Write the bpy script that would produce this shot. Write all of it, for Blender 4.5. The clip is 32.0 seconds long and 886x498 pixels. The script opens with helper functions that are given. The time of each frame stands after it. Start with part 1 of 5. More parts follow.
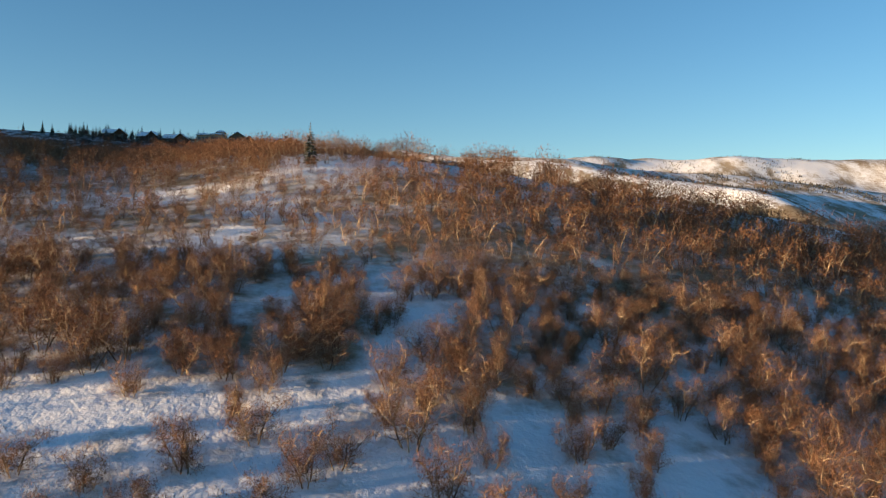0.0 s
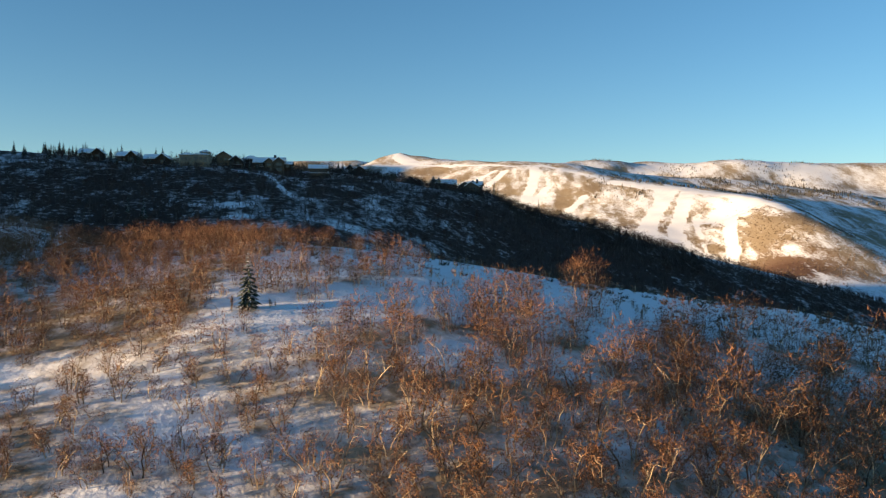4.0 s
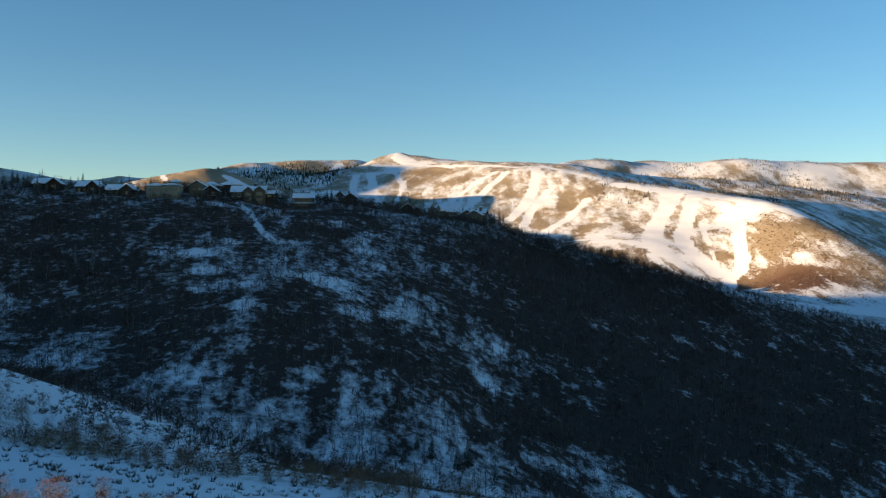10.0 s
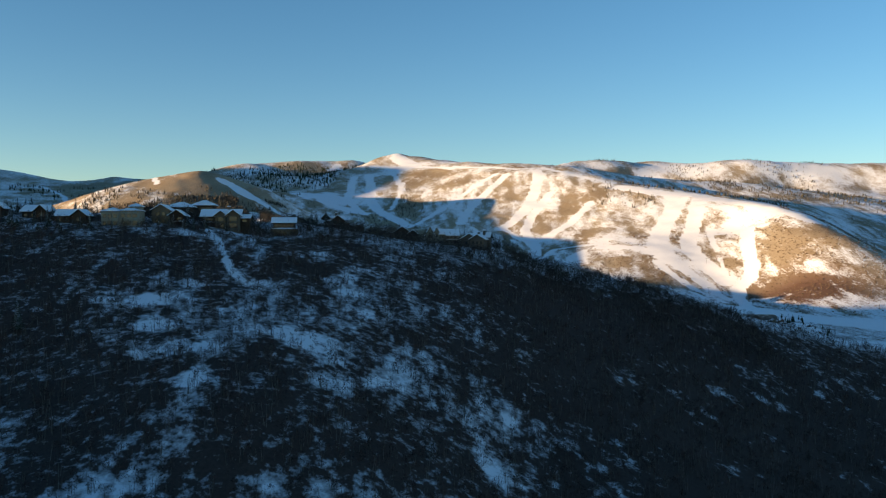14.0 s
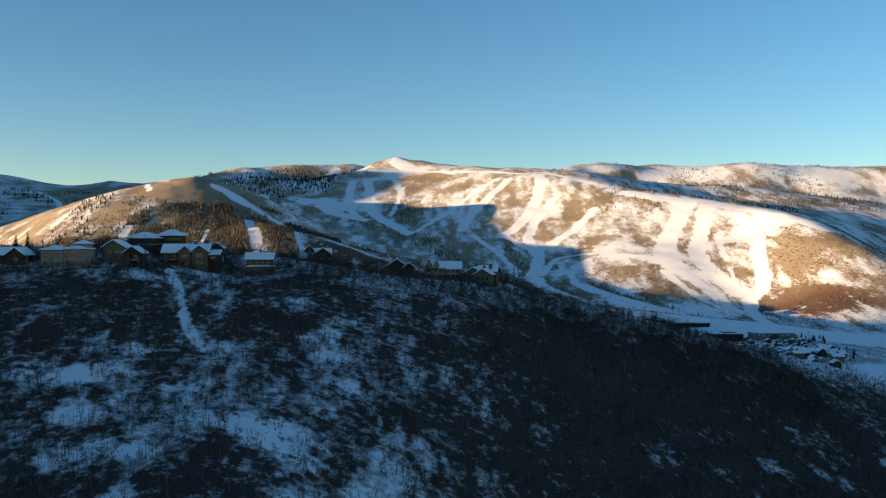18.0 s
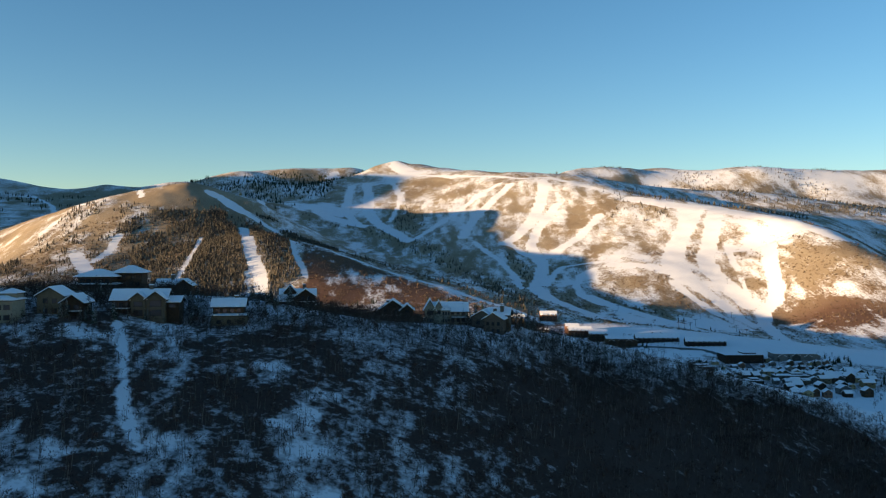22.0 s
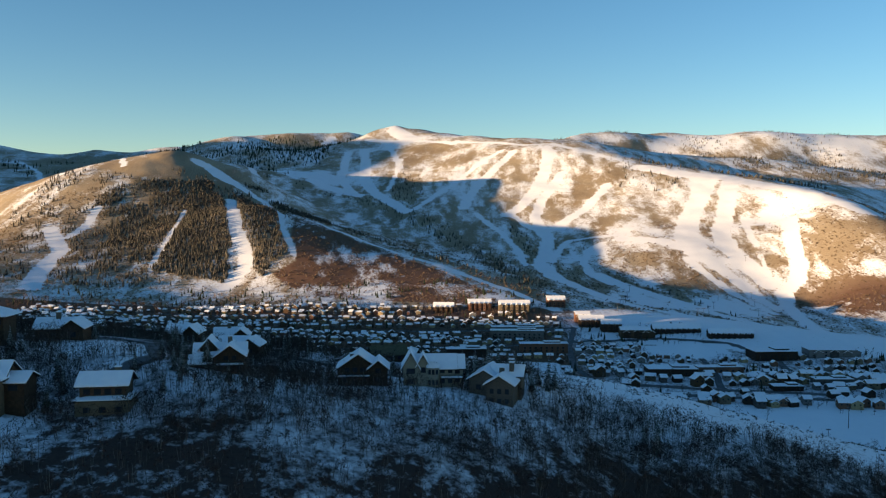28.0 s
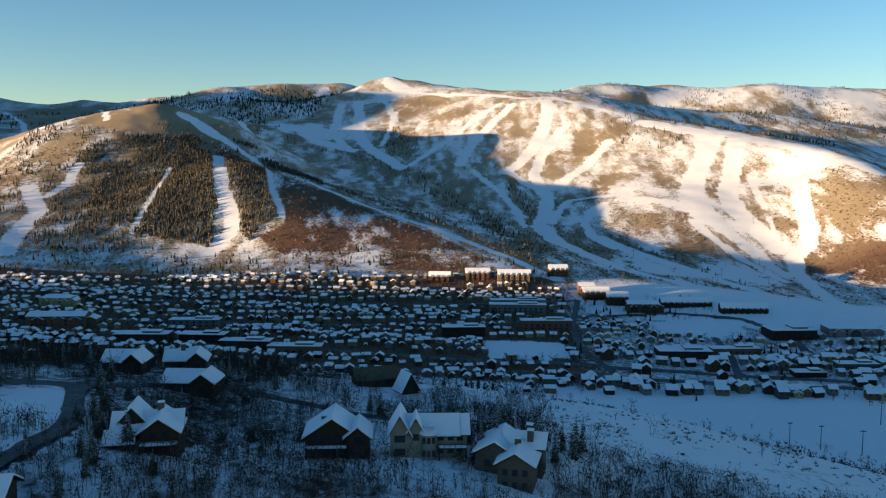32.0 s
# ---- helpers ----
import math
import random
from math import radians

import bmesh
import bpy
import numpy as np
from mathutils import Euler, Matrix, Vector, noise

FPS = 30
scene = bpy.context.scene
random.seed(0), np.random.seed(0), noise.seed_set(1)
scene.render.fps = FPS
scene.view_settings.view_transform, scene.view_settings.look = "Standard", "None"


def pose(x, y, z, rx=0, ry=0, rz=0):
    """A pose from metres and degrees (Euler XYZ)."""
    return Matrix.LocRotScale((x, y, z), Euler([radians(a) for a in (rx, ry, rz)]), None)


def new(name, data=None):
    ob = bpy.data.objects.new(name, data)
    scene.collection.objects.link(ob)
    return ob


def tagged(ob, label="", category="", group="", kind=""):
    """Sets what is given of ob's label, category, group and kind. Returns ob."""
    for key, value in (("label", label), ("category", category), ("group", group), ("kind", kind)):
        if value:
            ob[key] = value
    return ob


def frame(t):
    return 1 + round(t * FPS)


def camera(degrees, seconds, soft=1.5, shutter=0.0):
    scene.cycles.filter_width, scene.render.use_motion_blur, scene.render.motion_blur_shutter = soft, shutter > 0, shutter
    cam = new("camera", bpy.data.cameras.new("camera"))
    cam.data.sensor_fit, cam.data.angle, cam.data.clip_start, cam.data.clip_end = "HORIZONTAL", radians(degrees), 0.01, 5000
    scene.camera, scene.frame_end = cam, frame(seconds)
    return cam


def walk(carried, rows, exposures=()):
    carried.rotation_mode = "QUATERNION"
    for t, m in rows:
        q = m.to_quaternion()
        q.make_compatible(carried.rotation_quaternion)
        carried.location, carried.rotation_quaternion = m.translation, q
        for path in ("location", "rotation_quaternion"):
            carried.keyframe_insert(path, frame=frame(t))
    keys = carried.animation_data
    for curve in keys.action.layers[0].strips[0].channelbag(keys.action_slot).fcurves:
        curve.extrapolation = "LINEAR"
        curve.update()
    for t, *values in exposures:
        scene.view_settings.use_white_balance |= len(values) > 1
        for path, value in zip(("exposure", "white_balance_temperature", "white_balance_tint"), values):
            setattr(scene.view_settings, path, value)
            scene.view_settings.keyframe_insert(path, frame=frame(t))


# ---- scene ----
cam = camera(55.0, 32.0, soft=1.2)
PATH = [
    (0.0, pose(0.00, 0.00, 50.00, 90.096, 0.023, 0.375)),
    (1.0, pose(0.05, 8.88, 53.98, 90.108, -0.021, 0.396)),
    (2.0, pose(0.07, 17.68, 58.02, 90.114, -0.030, 0.404)),
    (3.0, pose(0.01, 26.23, 62.19, 90.147, 0.017, 0.381)),
    (4.0, pose(-0.09, 34.68, 66.42, 90.145, 0.018, 0.346)),
    (5.0, pose(-0.21, 43.10, 70.64, 90.126, 0.017, 0.346)),
    (6.0, pose(-0.35, 51.56, 74.92, 90.101, -0.031, 0.348)),
    (7.0, pose(-0.50, 59.85, 79.40, 90.068, -0.073, 0.353)),
    (8.0, pose(-0.63, 68.88, 83.80, 90.038, -0.017, 0.350)),
    (9.0, pose(-0.63, 79.63, 87.78, 89.919, -0.026, 0.333)),
    (10.0, pose(-0.62, 91.72, 91.67, 89.836, 0.034, 0.326)),
    (11.0, pose(-0.68, 105.30, 95.72, 89.757, -0.043, 0.316)),
    (12.0, pose(-0.74, 119.83, 99.87, 89.752, 0.018, 0.321)),
    (13.0, pose(-0.75, 134.89, 104.14, 89.729, -0.011, 0.296)),
    (14.0, pose(-0.74, 150.19, 108.49, 89.734, 0.010, 0.289)),
    (15.0, pose(-0.71, 165.27, 112.91, 89.751, 0.021, 0.304)),
    (16.0, pose(-0.71, 180.23, 117.27, 89.762, 0.037, 0.323)),
    (17.0, pose(-0.77, 194.96, 121.44, 89.794, 0.056, 0.333)),
    (18.0, pose(-1.00, 209.63, 125.46, 89.816, 0.086, 0.321)),
    (19.0, pose(-1.66, 224.28, 129.28, 89.860, 0.080, 0.321)),
    (20.0, pose(-2.34, 239.13, 133.12, 89.905, 0.071, 0.328)),
    (21.0, pose(-2.69, 254.40, 137.20, 89.918, 0.087, 0.322)),
    (22.0, pose(-2.83, 270.14, 141.54, 89.913, 0.072, 0.332)),
    (23.0, pose(-2.63, 286.76, 146.49, 89.979, 0.082, 0.349)),
    (23.5, pose(-2.50, 295.28, 148.98, 89.964, 0.086, 0.345)),
    (24.0, pose(-2.51, 303.87, 151.42, 89.646, 0.081, 0.337)),
    (24.5, pose(-2.41, 312.72, 153.58, 89.142, 0.085, 0.337)),
    (25.0, pose(-2.03, 321.84, 155.34, 88.693, 0.079, 0.343)),
    (26.0, pose(-0.95, 340.41, 158.26, 87.922, -0.053, 0.379)),
    (27.0, pose(0.63, 359.28, 160.22, 87.512, 0.108, 0.393)),
    (28.0, pose(1.34, 377.40, 162.82, 87.413, 0.059, 0.428)),
    (28.5, pose(1.15, 385.89, 164.64, 87.349, 0.011, 0.445)),
    (29.0, pose(0.93, 394.06, 166.59, 86.982, 0.011, 0.452)),
    (30.0, pose(0.52, 409.82, 170.80, 86.170, 0.005, 0.451)),
    (31.0, pose(0.25, 425.03, 175.18, 85.137, -0.091, 0.330)),
    (32.0, pose(0.00, 440.00, 179.60, 84.050, -0.175, 0.138)),
]
walk(cam, PATH, ((0.0, 1.22, 8000, 17), (32.0, 1.22, 8000, 17)))


# ---- sky and sun ----
SUN_FROM = Vector((-0.92, -0.38, 0.065)).normalized()
world = bpy.data.worlds.new("winter_sky")
scene.world = world
world.use_nodes = True
sky = world.node_tree.nodes.new("ShaderNodeTexSky")
sky.sky_type, sky.sun_disc = "NISHITA", False
sky.sun_elevation = math.asin(SUN_FROM.z)
sky.sun_rotation = math.atan2(SUN_FROM.x, SUN_FROM.y)
sky.air_density, sky.dust_density, sky.ozone_density, sky.altitude = 1.0, 0.15, 2.45, 2200
background = world.node_tree.nodes["Background"]
background.inputs["Strength"].default_value = 0.145
clear = world.node_tree.nodes.new("ShaderNodeHueSaturation")
clear.inputs["Saturation"].default_value = 1.16
world.node_tree.links.new(sky.outputs[0], clear.inputs["Color"])
world.node_tree.links.new(clear.outputs[0], background.inputs["Color"])
sun_data = bpy.data.lights.new("sun", "SUN")
sun_data.energy, sun_data.angle, sun_data.color = 5.0, radians(0.55), (1.0, 0.79, 0.52)
sun = new("sun", sun_data)
sun.rotation_mode = "QUATERNION"
sun.rotation_quaternion = SUN_FROM.to_track_quat("Z", "Y")

# ---- materials ----
def material(name, rough=0.8, colour=(0.5, 0.5, 0.5)):
    m = bpy.data.materials.new(name)
    m.use_nodes = True
    b = m.node_tree.nodes["Principled BSDF"]
    b.inputs["Roughness"].default_value = rough
    b.inputs["Base Color"].default_value = (*colour, 1)
    b.inputs["Specular IOR Level"].default_value = 0.2
    return m, m.node_tree.nodes, m.node_tree.links, b


def ground_material():
    m, n, l, b = material("snowy_hillside", 0.85)
    b.inputs["Specular IOR Level"].default_value = 0.06
    geo = n.new("ShaderNodeNewGeometry")
    att = n.new("ShaderNodeAttribute")
    att.attribute_name = "cover"
    # beyond the town the brush grows in long streaks down the slopes
    place, beyond, stretch = n.new("ShaderNodeSeparateXYZ"), n.new("ShaderNodeMath"), n.new("ShaderNodeMapRange")
    l.new(geo.outputs["Position"], place.inputs[0])
    l.new(place.outputs["Y"], stretch.inputs[0])
    stretch.inputs[1].default_value, stretch.inputs[2].default_value = 1199.0, 1200.0
    stretch.inputs[3].default_value, stretch.inputs[4].default_value = 0.85, 0.4
    beyond.operation = "MULTIPLY"
    l.new(place.outputs["Y"], beyond.inputs[0])
    l.new(stretch.outputs[0], beyond.inputs[1])
    drawn = n.new("ShaderNodeCombineXYZ")
    l.new(place.outputs["X"], drawn.inputs[0])
    l.new(beyond.outputs[0], drawn.inputs[1])
    l.new(place.outputs["Z"], drawn.inputs[2])
    sep = n.new("ShaderNodeSeparateColor")
    l.new(att.outputs["Color"], sep.inputs["Color"])

    def tex(scale, detail, rough):
        t = n.new("ShaderNodeTexNoise")
        t.inputs["Scale"].default_value, t.inputs["Detail"].default_value, t.inputs["Roughness"].default_value = scale, detail, rough
        l.new(drawn.outputs[0], t.inputs["Vector"])
        return t.outputs["Fac"]

    def op(kind, a, c):
        x = n.new("ShaderNodeMath")
        x.operation = kind
        for s, v in zip(x.inputs, (a, c)):
            if hasattr(v, "is_linked"):
                l.new(v, s)
            else:
                s.default_value = v
        return x.outputs[0]

    def mix(f, a, c):
        x = n.new("ShaderNodeMix")
        x.data_type = "RGBA"
        for s, v in zip((x.inputs[0], x.inputs[6], x.inputs[7]), (f, a, c)):
            if hasattr(v, "is_linked"):
                l.new(v, s)
            else:
                s.default_value = v if isinstance(v, float) else (*v, 1)
        return x.outputs[2]

    def step(v, lo, hi):
        x = n.new("ShaderNodeMapRange")
        x.inputs[1].default_value, x.inputs[2].default_value = lo, hi
        l.new(v, x.inputs[0])
        return x.outputs[0]
    coarse, middle, speck, fine = tex(0.012, 6, 0.6), tex(0.07, 5, 0.65), tex(0.33, 4, 0.6), tex(0.9, 4, 0.6)
    snow = mix(middle, (0.74, 0.77, 0.82), (0.86, 0.87, 0.89))
    brush = mix(step(coarse, 0.35, 0.65), (0.27, 0.203, 0.135), (0.43, 0.35, 0.245))
    brush = mix(step(fine, 0.35, 0.85), brush, (0.17, 0.122, 0.083))
    brush = mix(att.outputs["Alpha"], brush, mix(fine, (0.075, 0.042, 0.03), (0.22, 0.125, 0.085)))
    # thicket litter of the shaded slopes: its dark tones hold part of the shade
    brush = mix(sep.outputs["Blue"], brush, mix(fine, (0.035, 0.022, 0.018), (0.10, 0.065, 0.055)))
    patch = op("ADD", op("ADD", op("MULTIPLY", middle, 0.34), op("MULTIPLY", speck, 0.46)), op("MULTIPLY", fine, 0.2))
    worn = op("ADD", sep.outputs["Red"], op("MULTIPLY", op("SUBTRACT", patch, 0.5), 2.6))
    soft, crisp = step(worn, 0.32, 0.78), step(worn, 0.28, 0.78)
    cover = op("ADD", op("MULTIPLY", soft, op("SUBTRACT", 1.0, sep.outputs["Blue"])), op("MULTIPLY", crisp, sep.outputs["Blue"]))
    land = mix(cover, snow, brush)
    road = mix(fine, (0.06, 0.055, 0.055), (0.16, 0.15, 0.15))
    land = mix(step(op("ADD", sep.outputs["Green"], op("MULTIPLY", op("SUBTRACT", fine, 0.5), 0.3)), 0.4, 0.6), land, road)
    l.new(land, b.inputs["Base Color"])
    bump = n.new("ShaderNodeBump")
    bump.inputs["Strength"].default_value, bump.inputs["Distance"].default_value = 0.35, 0.5
    l.new(op("ADD", fine, middle), bump.inputs["Height"])
    l.new(bump.outputs[0], b.inputs["Normal"])
    return m


def plain(name, dark, light, rough=0.85, scale=3.0, per_object=0.0, snow=0.0, island=0.0, spec=0.08, bump=0.0):
    """A surface that runs from a dark to a light tone in grain of two sizes; snow: how much of it lies on the sides that face up."""
    m, n, l, b = material(name, rough)
    b.inputs["Specular IOR Level"].default_value = spec
    geo = n.new("ShaderNodeNewGeometry")
    big, small = n.new("ShaderNodeTexNoise"), n.new("ShaderNodeTexNoise")
    for t, s in ((big, scale), (small, scale * 9)):
        t.inputs["Scale"].default_value, t.inputs["Detail"].default_value = s, 4
        l.new(geo.outputs["Position"], t.inputs["Vector"])
    f = n.new("ShaderNodeMath")
    f.operation = "MULTIPLY_ADD"
    l.new(big.outputs["Fac"], f.inputs[0])
    f.inputs[1].default_value = 0.6
    half = n.new("ShaderNodeMath")
    half.operation = "MULTIPLY"
    half.inputs[1].default_value = 0.4
    l.new(small.outputs["Fac"], half.inputs[0])
    l.new(half.outputs[0], f.inputs[2])
    fac = f.outputs[0]
    for amount, node, socket in ((per_object, "ShaderNodeObjectInfo", "Random"), (island, "ShaderNodeNewGeometry", "Random Per Island")):
        if amount:
            src, a = n.new(node), n.new("ShaderNodeMath")
            a.operation = "MULTIPLY_ADD"
            l.new(src.outputs[socket], a.inputs[0])
            a.inputs[1].default_value = amount
            s = n.new("ShaderNodeMath")
            s.operation = "SUBTRACT"
            l.new(fac, s.inputs[0])
            s.inputs[1].default_value = amount / 2
            l.new(s.outputs[0], a.inputs[2])
            fac = a.outputs[0]
    r = n.new("ShaderNodeMapRange")
    r.inputs[1].default_value, r.inputs[2].default_value = 0.25, 0.75
    l.new(fac, r.inputs[0])
    mix = n.new("ShaderNodeMix")
    mix.data_type = "RGBA"
    mix.inputs[6].default_value, mix.inputs[7].default_value = (*dark, 1), (*light, 1)
    l.new(r.outputs[0], mix.inputs[0])
    out = mix.outputs[2]
    if snow:
        sep, up, top = n.new("ShaderNodeSeparateXYZ"), n.new("ShaderNodeMapRange"), n.new("ShaderNodeMix")
        l.new(geo.outputs["Normal"], sep.inputs[0])
        add = n.new("ShaderNodeMath")
        add.operation = "ADD"
        l.new(sep.outputs["Z"], add.inputs[0])
        l.new(small.outputs["Fac"], add.inputs[1])
        up.inputs[1].default_value, up.inputs[2].default_value = 1.5 - snow, 1.75 - snow
        l.new(add.outputs[0], up.inputs[0])
        top.data_type = "RGBA"
        l.new(up.outputs[0], top.inputs[0])
        l.new(out, top.inputs[6])
        top.inputs[7].default_value = (0.8, 0.82, 0.86, 1)
        out = top.outputs[2]
    l.new(out, b.inputs["Base Color"])
    if bump:
        bp = n.new("ShaderNodeBump")
        bp.inputs["Strength"].default_value, bp.inputs["Distance"].default_value = bump, 0.05
        l.new(fac, bp.inputs["Height"])
        l.new(bp.outputs[0], b.inputs["Normal"])
    return m


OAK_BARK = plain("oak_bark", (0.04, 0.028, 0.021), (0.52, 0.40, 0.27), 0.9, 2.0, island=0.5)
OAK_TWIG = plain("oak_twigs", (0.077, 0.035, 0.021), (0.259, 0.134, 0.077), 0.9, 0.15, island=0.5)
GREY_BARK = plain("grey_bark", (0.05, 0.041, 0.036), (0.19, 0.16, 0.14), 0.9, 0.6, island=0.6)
# these twigs are darkened to put shade into the hillside and ridge woods
SHADED_TWIG = plain("shaded_twigs", (0.03, 0.017, 0.014), (0.105, 0.06, 0.05), 0.95, 0.05, island=0.6)
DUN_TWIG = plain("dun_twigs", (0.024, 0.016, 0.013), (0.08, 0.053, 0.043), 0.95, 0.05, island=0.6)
SAGE = plain("sagebrush", (0.035, 0.032, 0.026), (0.13, 0.11, 0.085), 0.95, 0.3, island=0.6)
NEEDLES = plain("conifer_needles", (0.008, 0.014, 0.009), (0.035, 0.05, 0.03), 0.8, 0.6, island=0.5, snow=0.28)
FROSTED = plain("frosted_needles", (0.025, 0.025, 0.022), (0.115, 0.102, 0.082), 0.85, 0.05, island=0.6, snow=0.22)
BRUSH = plain("mountain_brush", (0.10, 0.066, 0.046), (0.23, 0.16, 0.108), 0.95, 0.02, island=0.5)
SNOW = plain("roof_snow", (0.74, 0.77, 0.82), (0.87, 0.88, 0.9), 0.7, 0.5, bump=0.4)
LOG = plain("brown_timber_wall", (0.035, 0.022, 0.015), (0.11, 0.065, 0.04), 0.75, 1.5, per_object=0.3, bump=0.3)
DARK_WOOD = plain("dark_stained_wood", (0.02, 0.014, 0.011), (0.06, 0.04, 0.03), 0.7, 2.0, per_object=0.3)
TAN = plain("tan_stucco", (0.11, 0.08, 0.055), (0.22, 0.165, 0.11), 0.9, 0.8, per_object=0.3)
CREAM = plain("cream_stucco", (0.22, 0.19, 0.14), (0.34, 0.30, 0.23), 0.9, 0.8)
STONE = plain("grey_brown_stone", (0.07, 0.055, 0.045), (0.17, 0.135, 0.105), 0.9, 2.5, bump=0.6)
BRICK = plain("red_brown_siding", (0.10, 0.045, 0.03), (0.22, 0.11, 0.075), 0.85, 0.6, per_object=0.5)
SIDING = plain("grey_siding", (0.06, 0.056, 0.052), (0.19, 0.18, 0.17), 0.85, 0.5, per_object=0.6)
OCHRE = plain("ochre_siding", (0.18, 0.12, 0.06), (0.40, 0.29, 0.16), 0.85, 0.5, per_object=0.5)
METAL = plain("weathered_steel", (0.05, 0.05, 0.055), (0.16, 0.16, 0.17), 0.5, 3.0)
GLASS = plain("window_glass", (0.012, 0.015, 0.02), (0.03, 0.035, 0.045), 0.12, 0.4, spec=0.6)
BARE_ROOF = plain("olive_bare_roof", (0.07, 0.06, 0.035), (0.15, 0.125, 0.08), 0.8, 1.0)

# ---- the lie of the land: spot heights (x, y, z) along its ridges, faces and valleys ----
NEAR_HILL = [(-12, 34, 38), (-1, 36, 38), (12, 38, 37), (0, 0, 31), (-40, 0, 33), (40, 0, 26), (-23, 87, 53), (4, 88, 52), (34, 95, 49),
             (-17, 98, 56), (-39, 103, 57), (22, 101, 53), (-10, 117, 62), (-17, 107, 60), (14, 125, 60), (-10, 138, 65), (15, 137, 61),
             (-49, 150, 66), (-73, 165, 68), (-22, 165, 67.5), (7, 170, 63.5), (40, 175, 58.5), (62, 175, 55), (-46, 165, 68),
             (-20, 178, 66), (13, 185, 61), (48, 185, 56.5)]
NEAR_BROW = [(-97, 260, 69), (-69, 250, 62.5), (-37, 235, 56), (4, 225, 52)]
RAVINE = [(-130, 340, 58), (-90, 325, 54), (-40, 312, 41), (10, 300, 29), (70, 300, 11), (140, 300, 0), (220, 310, -8)]
SHADY_FACE = [(-90, 426, 82), (-62, 365, 67), (-39, 421, 74), (18, 429, 52), (26, 419, 44), (50, 410, 35), (137, 530, 40), (-136, 400, 72),
              (-74, 345, 59), (-23, 345, 50), (47, 500, 64), (93, 420, 27)]
SHADY_CREST = [(-300, 545, 128), (-262, 535, 125), (-240, 565, 127), (-195, 580, 125), (-155, 600, 124), (-218, 535, 120), (-188, 540, 118), (-162, 545, 118), (-121, 580, 119), (-95, 600, 115), (-74, 640, 112), (-19, 640, 109),
               (20, 640, 107), (48, 640, 96), (96, 650, 87), (163, 680, 70), (249, 720, 48)]
PLATEAU = [(-90, 610, 121), (-95, 640, 119), (-64, 612, 118), (-76, 690, 109), (-40, 690, 104), (-30, 650, 106), (-7, 632, 109),
           (16, 622, 106), (-14, 720, 96), (8, 742, 96.5), (28, 645, 107), (69, 690, 95), (107, 700, 84.5), (132, 690, 78.5),
           (30, 742, 94.5), (62, 741, 90.5), (82, 741, 86.5), (103, 741, 81), (123, 741, 75.5), (146, 741, 69.5), (40, 800, 72), (100, 800, 56), (0, 815, 70), (-60, 815, 78), (-104, 712, 111), (-135, 690, 117), (-70, 722, 107), (-40, 718, 102), (-12, 745, 97),
           (-107, 655, 119), (-120, 640, 121)]
TOWN_FLOOR = [(-319, 1092, 26), (-231, 1144, 21), (-128, 1154, 16), (8, 1132, 9), (143, 1106, 4), (218, 1059, 1), (276, 1004, -1), (217, 940, -2), (-358, 1215, 30),
              (-233, 1235, 23), (-106, 1293, 20), (62, 1228, 14), (217, 1214, 9), (346, 1154, 5), (-307, 1382, 32), (-122, 1420, 30), (74, 1398, 24), (227, 1367, 19),
              (351, 1288, 12), (422, 1247, 11), (-401, 1462, 39), (-202, 1491, 39), (10, 1482, 37), (152, 1506, 36), (248, 1456, 31), (349, 1362, 22), (439, 1354, 19)]
LEFT_HILL = [(-586, 2790, 289), (-667, 2600, 290), (-510, 2420, 266), (-707, 1900, 113), (-602, 1980, 122), (-504, 2060, 154), (-403, 2000, 166), (-269, 1750, 92), (-328, 1680, 53),
             (-471, 1640, 47), (-628, 1700, 71), (-582, 1560, 53), (-156, 1690, 64), (-36, 1600, 51), (67, 1520, 45), (-173, 1580, 43)]
LEFT_CREST = [(-1027, 2150, 116), (-981, 2180, 155), (-942, 2230, 193), (-901, 2280, 226), (-861, 2310, 247), (-809, 2350, 266), (-756, 2390, 284), (-696, 2420, 303), (-653, 2440, 308),
              (-610, 2440, 297), (-564, 2400, 266)]
SPUR = [(-344, 2120, 159), (-169, 1950, 113), (-7, 1780, 74), (110, 1580, 47)]
BOWL = [(-534, 2750, 253), (-389, 2620, 198), (-256, 2480, 147), (-110, 2300, 109), (67, 2080, 67), (158, 1950, 54), (187, 1860, 46), (195, 1640, 34), (387, 1560, 12),
        (553, 1560, -2)]
SKI_CREST = [(-556, 3250, 308), (-489, 3450, 358), (-431, 3650, 409), (-362, 3850, 460), (-314, 3890, 487), (-248, 3900, 504), (-200, 3900, 511), (-164, 3900, 492), (-116, 3900, 495),
             (-56, 3850, 480), (14, 3700, 459), (117, 3450, 430), (207, 3250, 407), (271, 3100, 384), (332, 3000, 370), (420, 2880, 342), (498, 2760, 310), (560, 2680, 289),
             (617, 2600, 275), (674, 2490, 254), (733, 2370, 232), (749, 2200, 204), (758, 2070, 179), (773, 1950, 152), (802, 1860, 118), (813, 1790, 86), (827, 1710, 51), (824, 1650, 23)]
SKI_FACE = [(-325, 3615, 404), (-241, 3800, 478), (-283, 2960, 248), (-82, 2560, 168), (-33, 3250, 352), (103, 2740, 233), (256, 2400, 147), (393, 2650, 263), (267, 2700, 250),
            (155, 3000, 337), (-273, 3250, 324)]
SKI_FOOT = [(434, 2260, 145), (295, 2080, 82), (364, 1910, 55), (475, 1990, 91), (587, 2390, 212), (692, 2130, 151), (581, 1780, 12), (446, 1740, 19), (356, 1730, 18),
            (638, 1680, 25), (674, 1850, 79), (567, 1960, 85)]
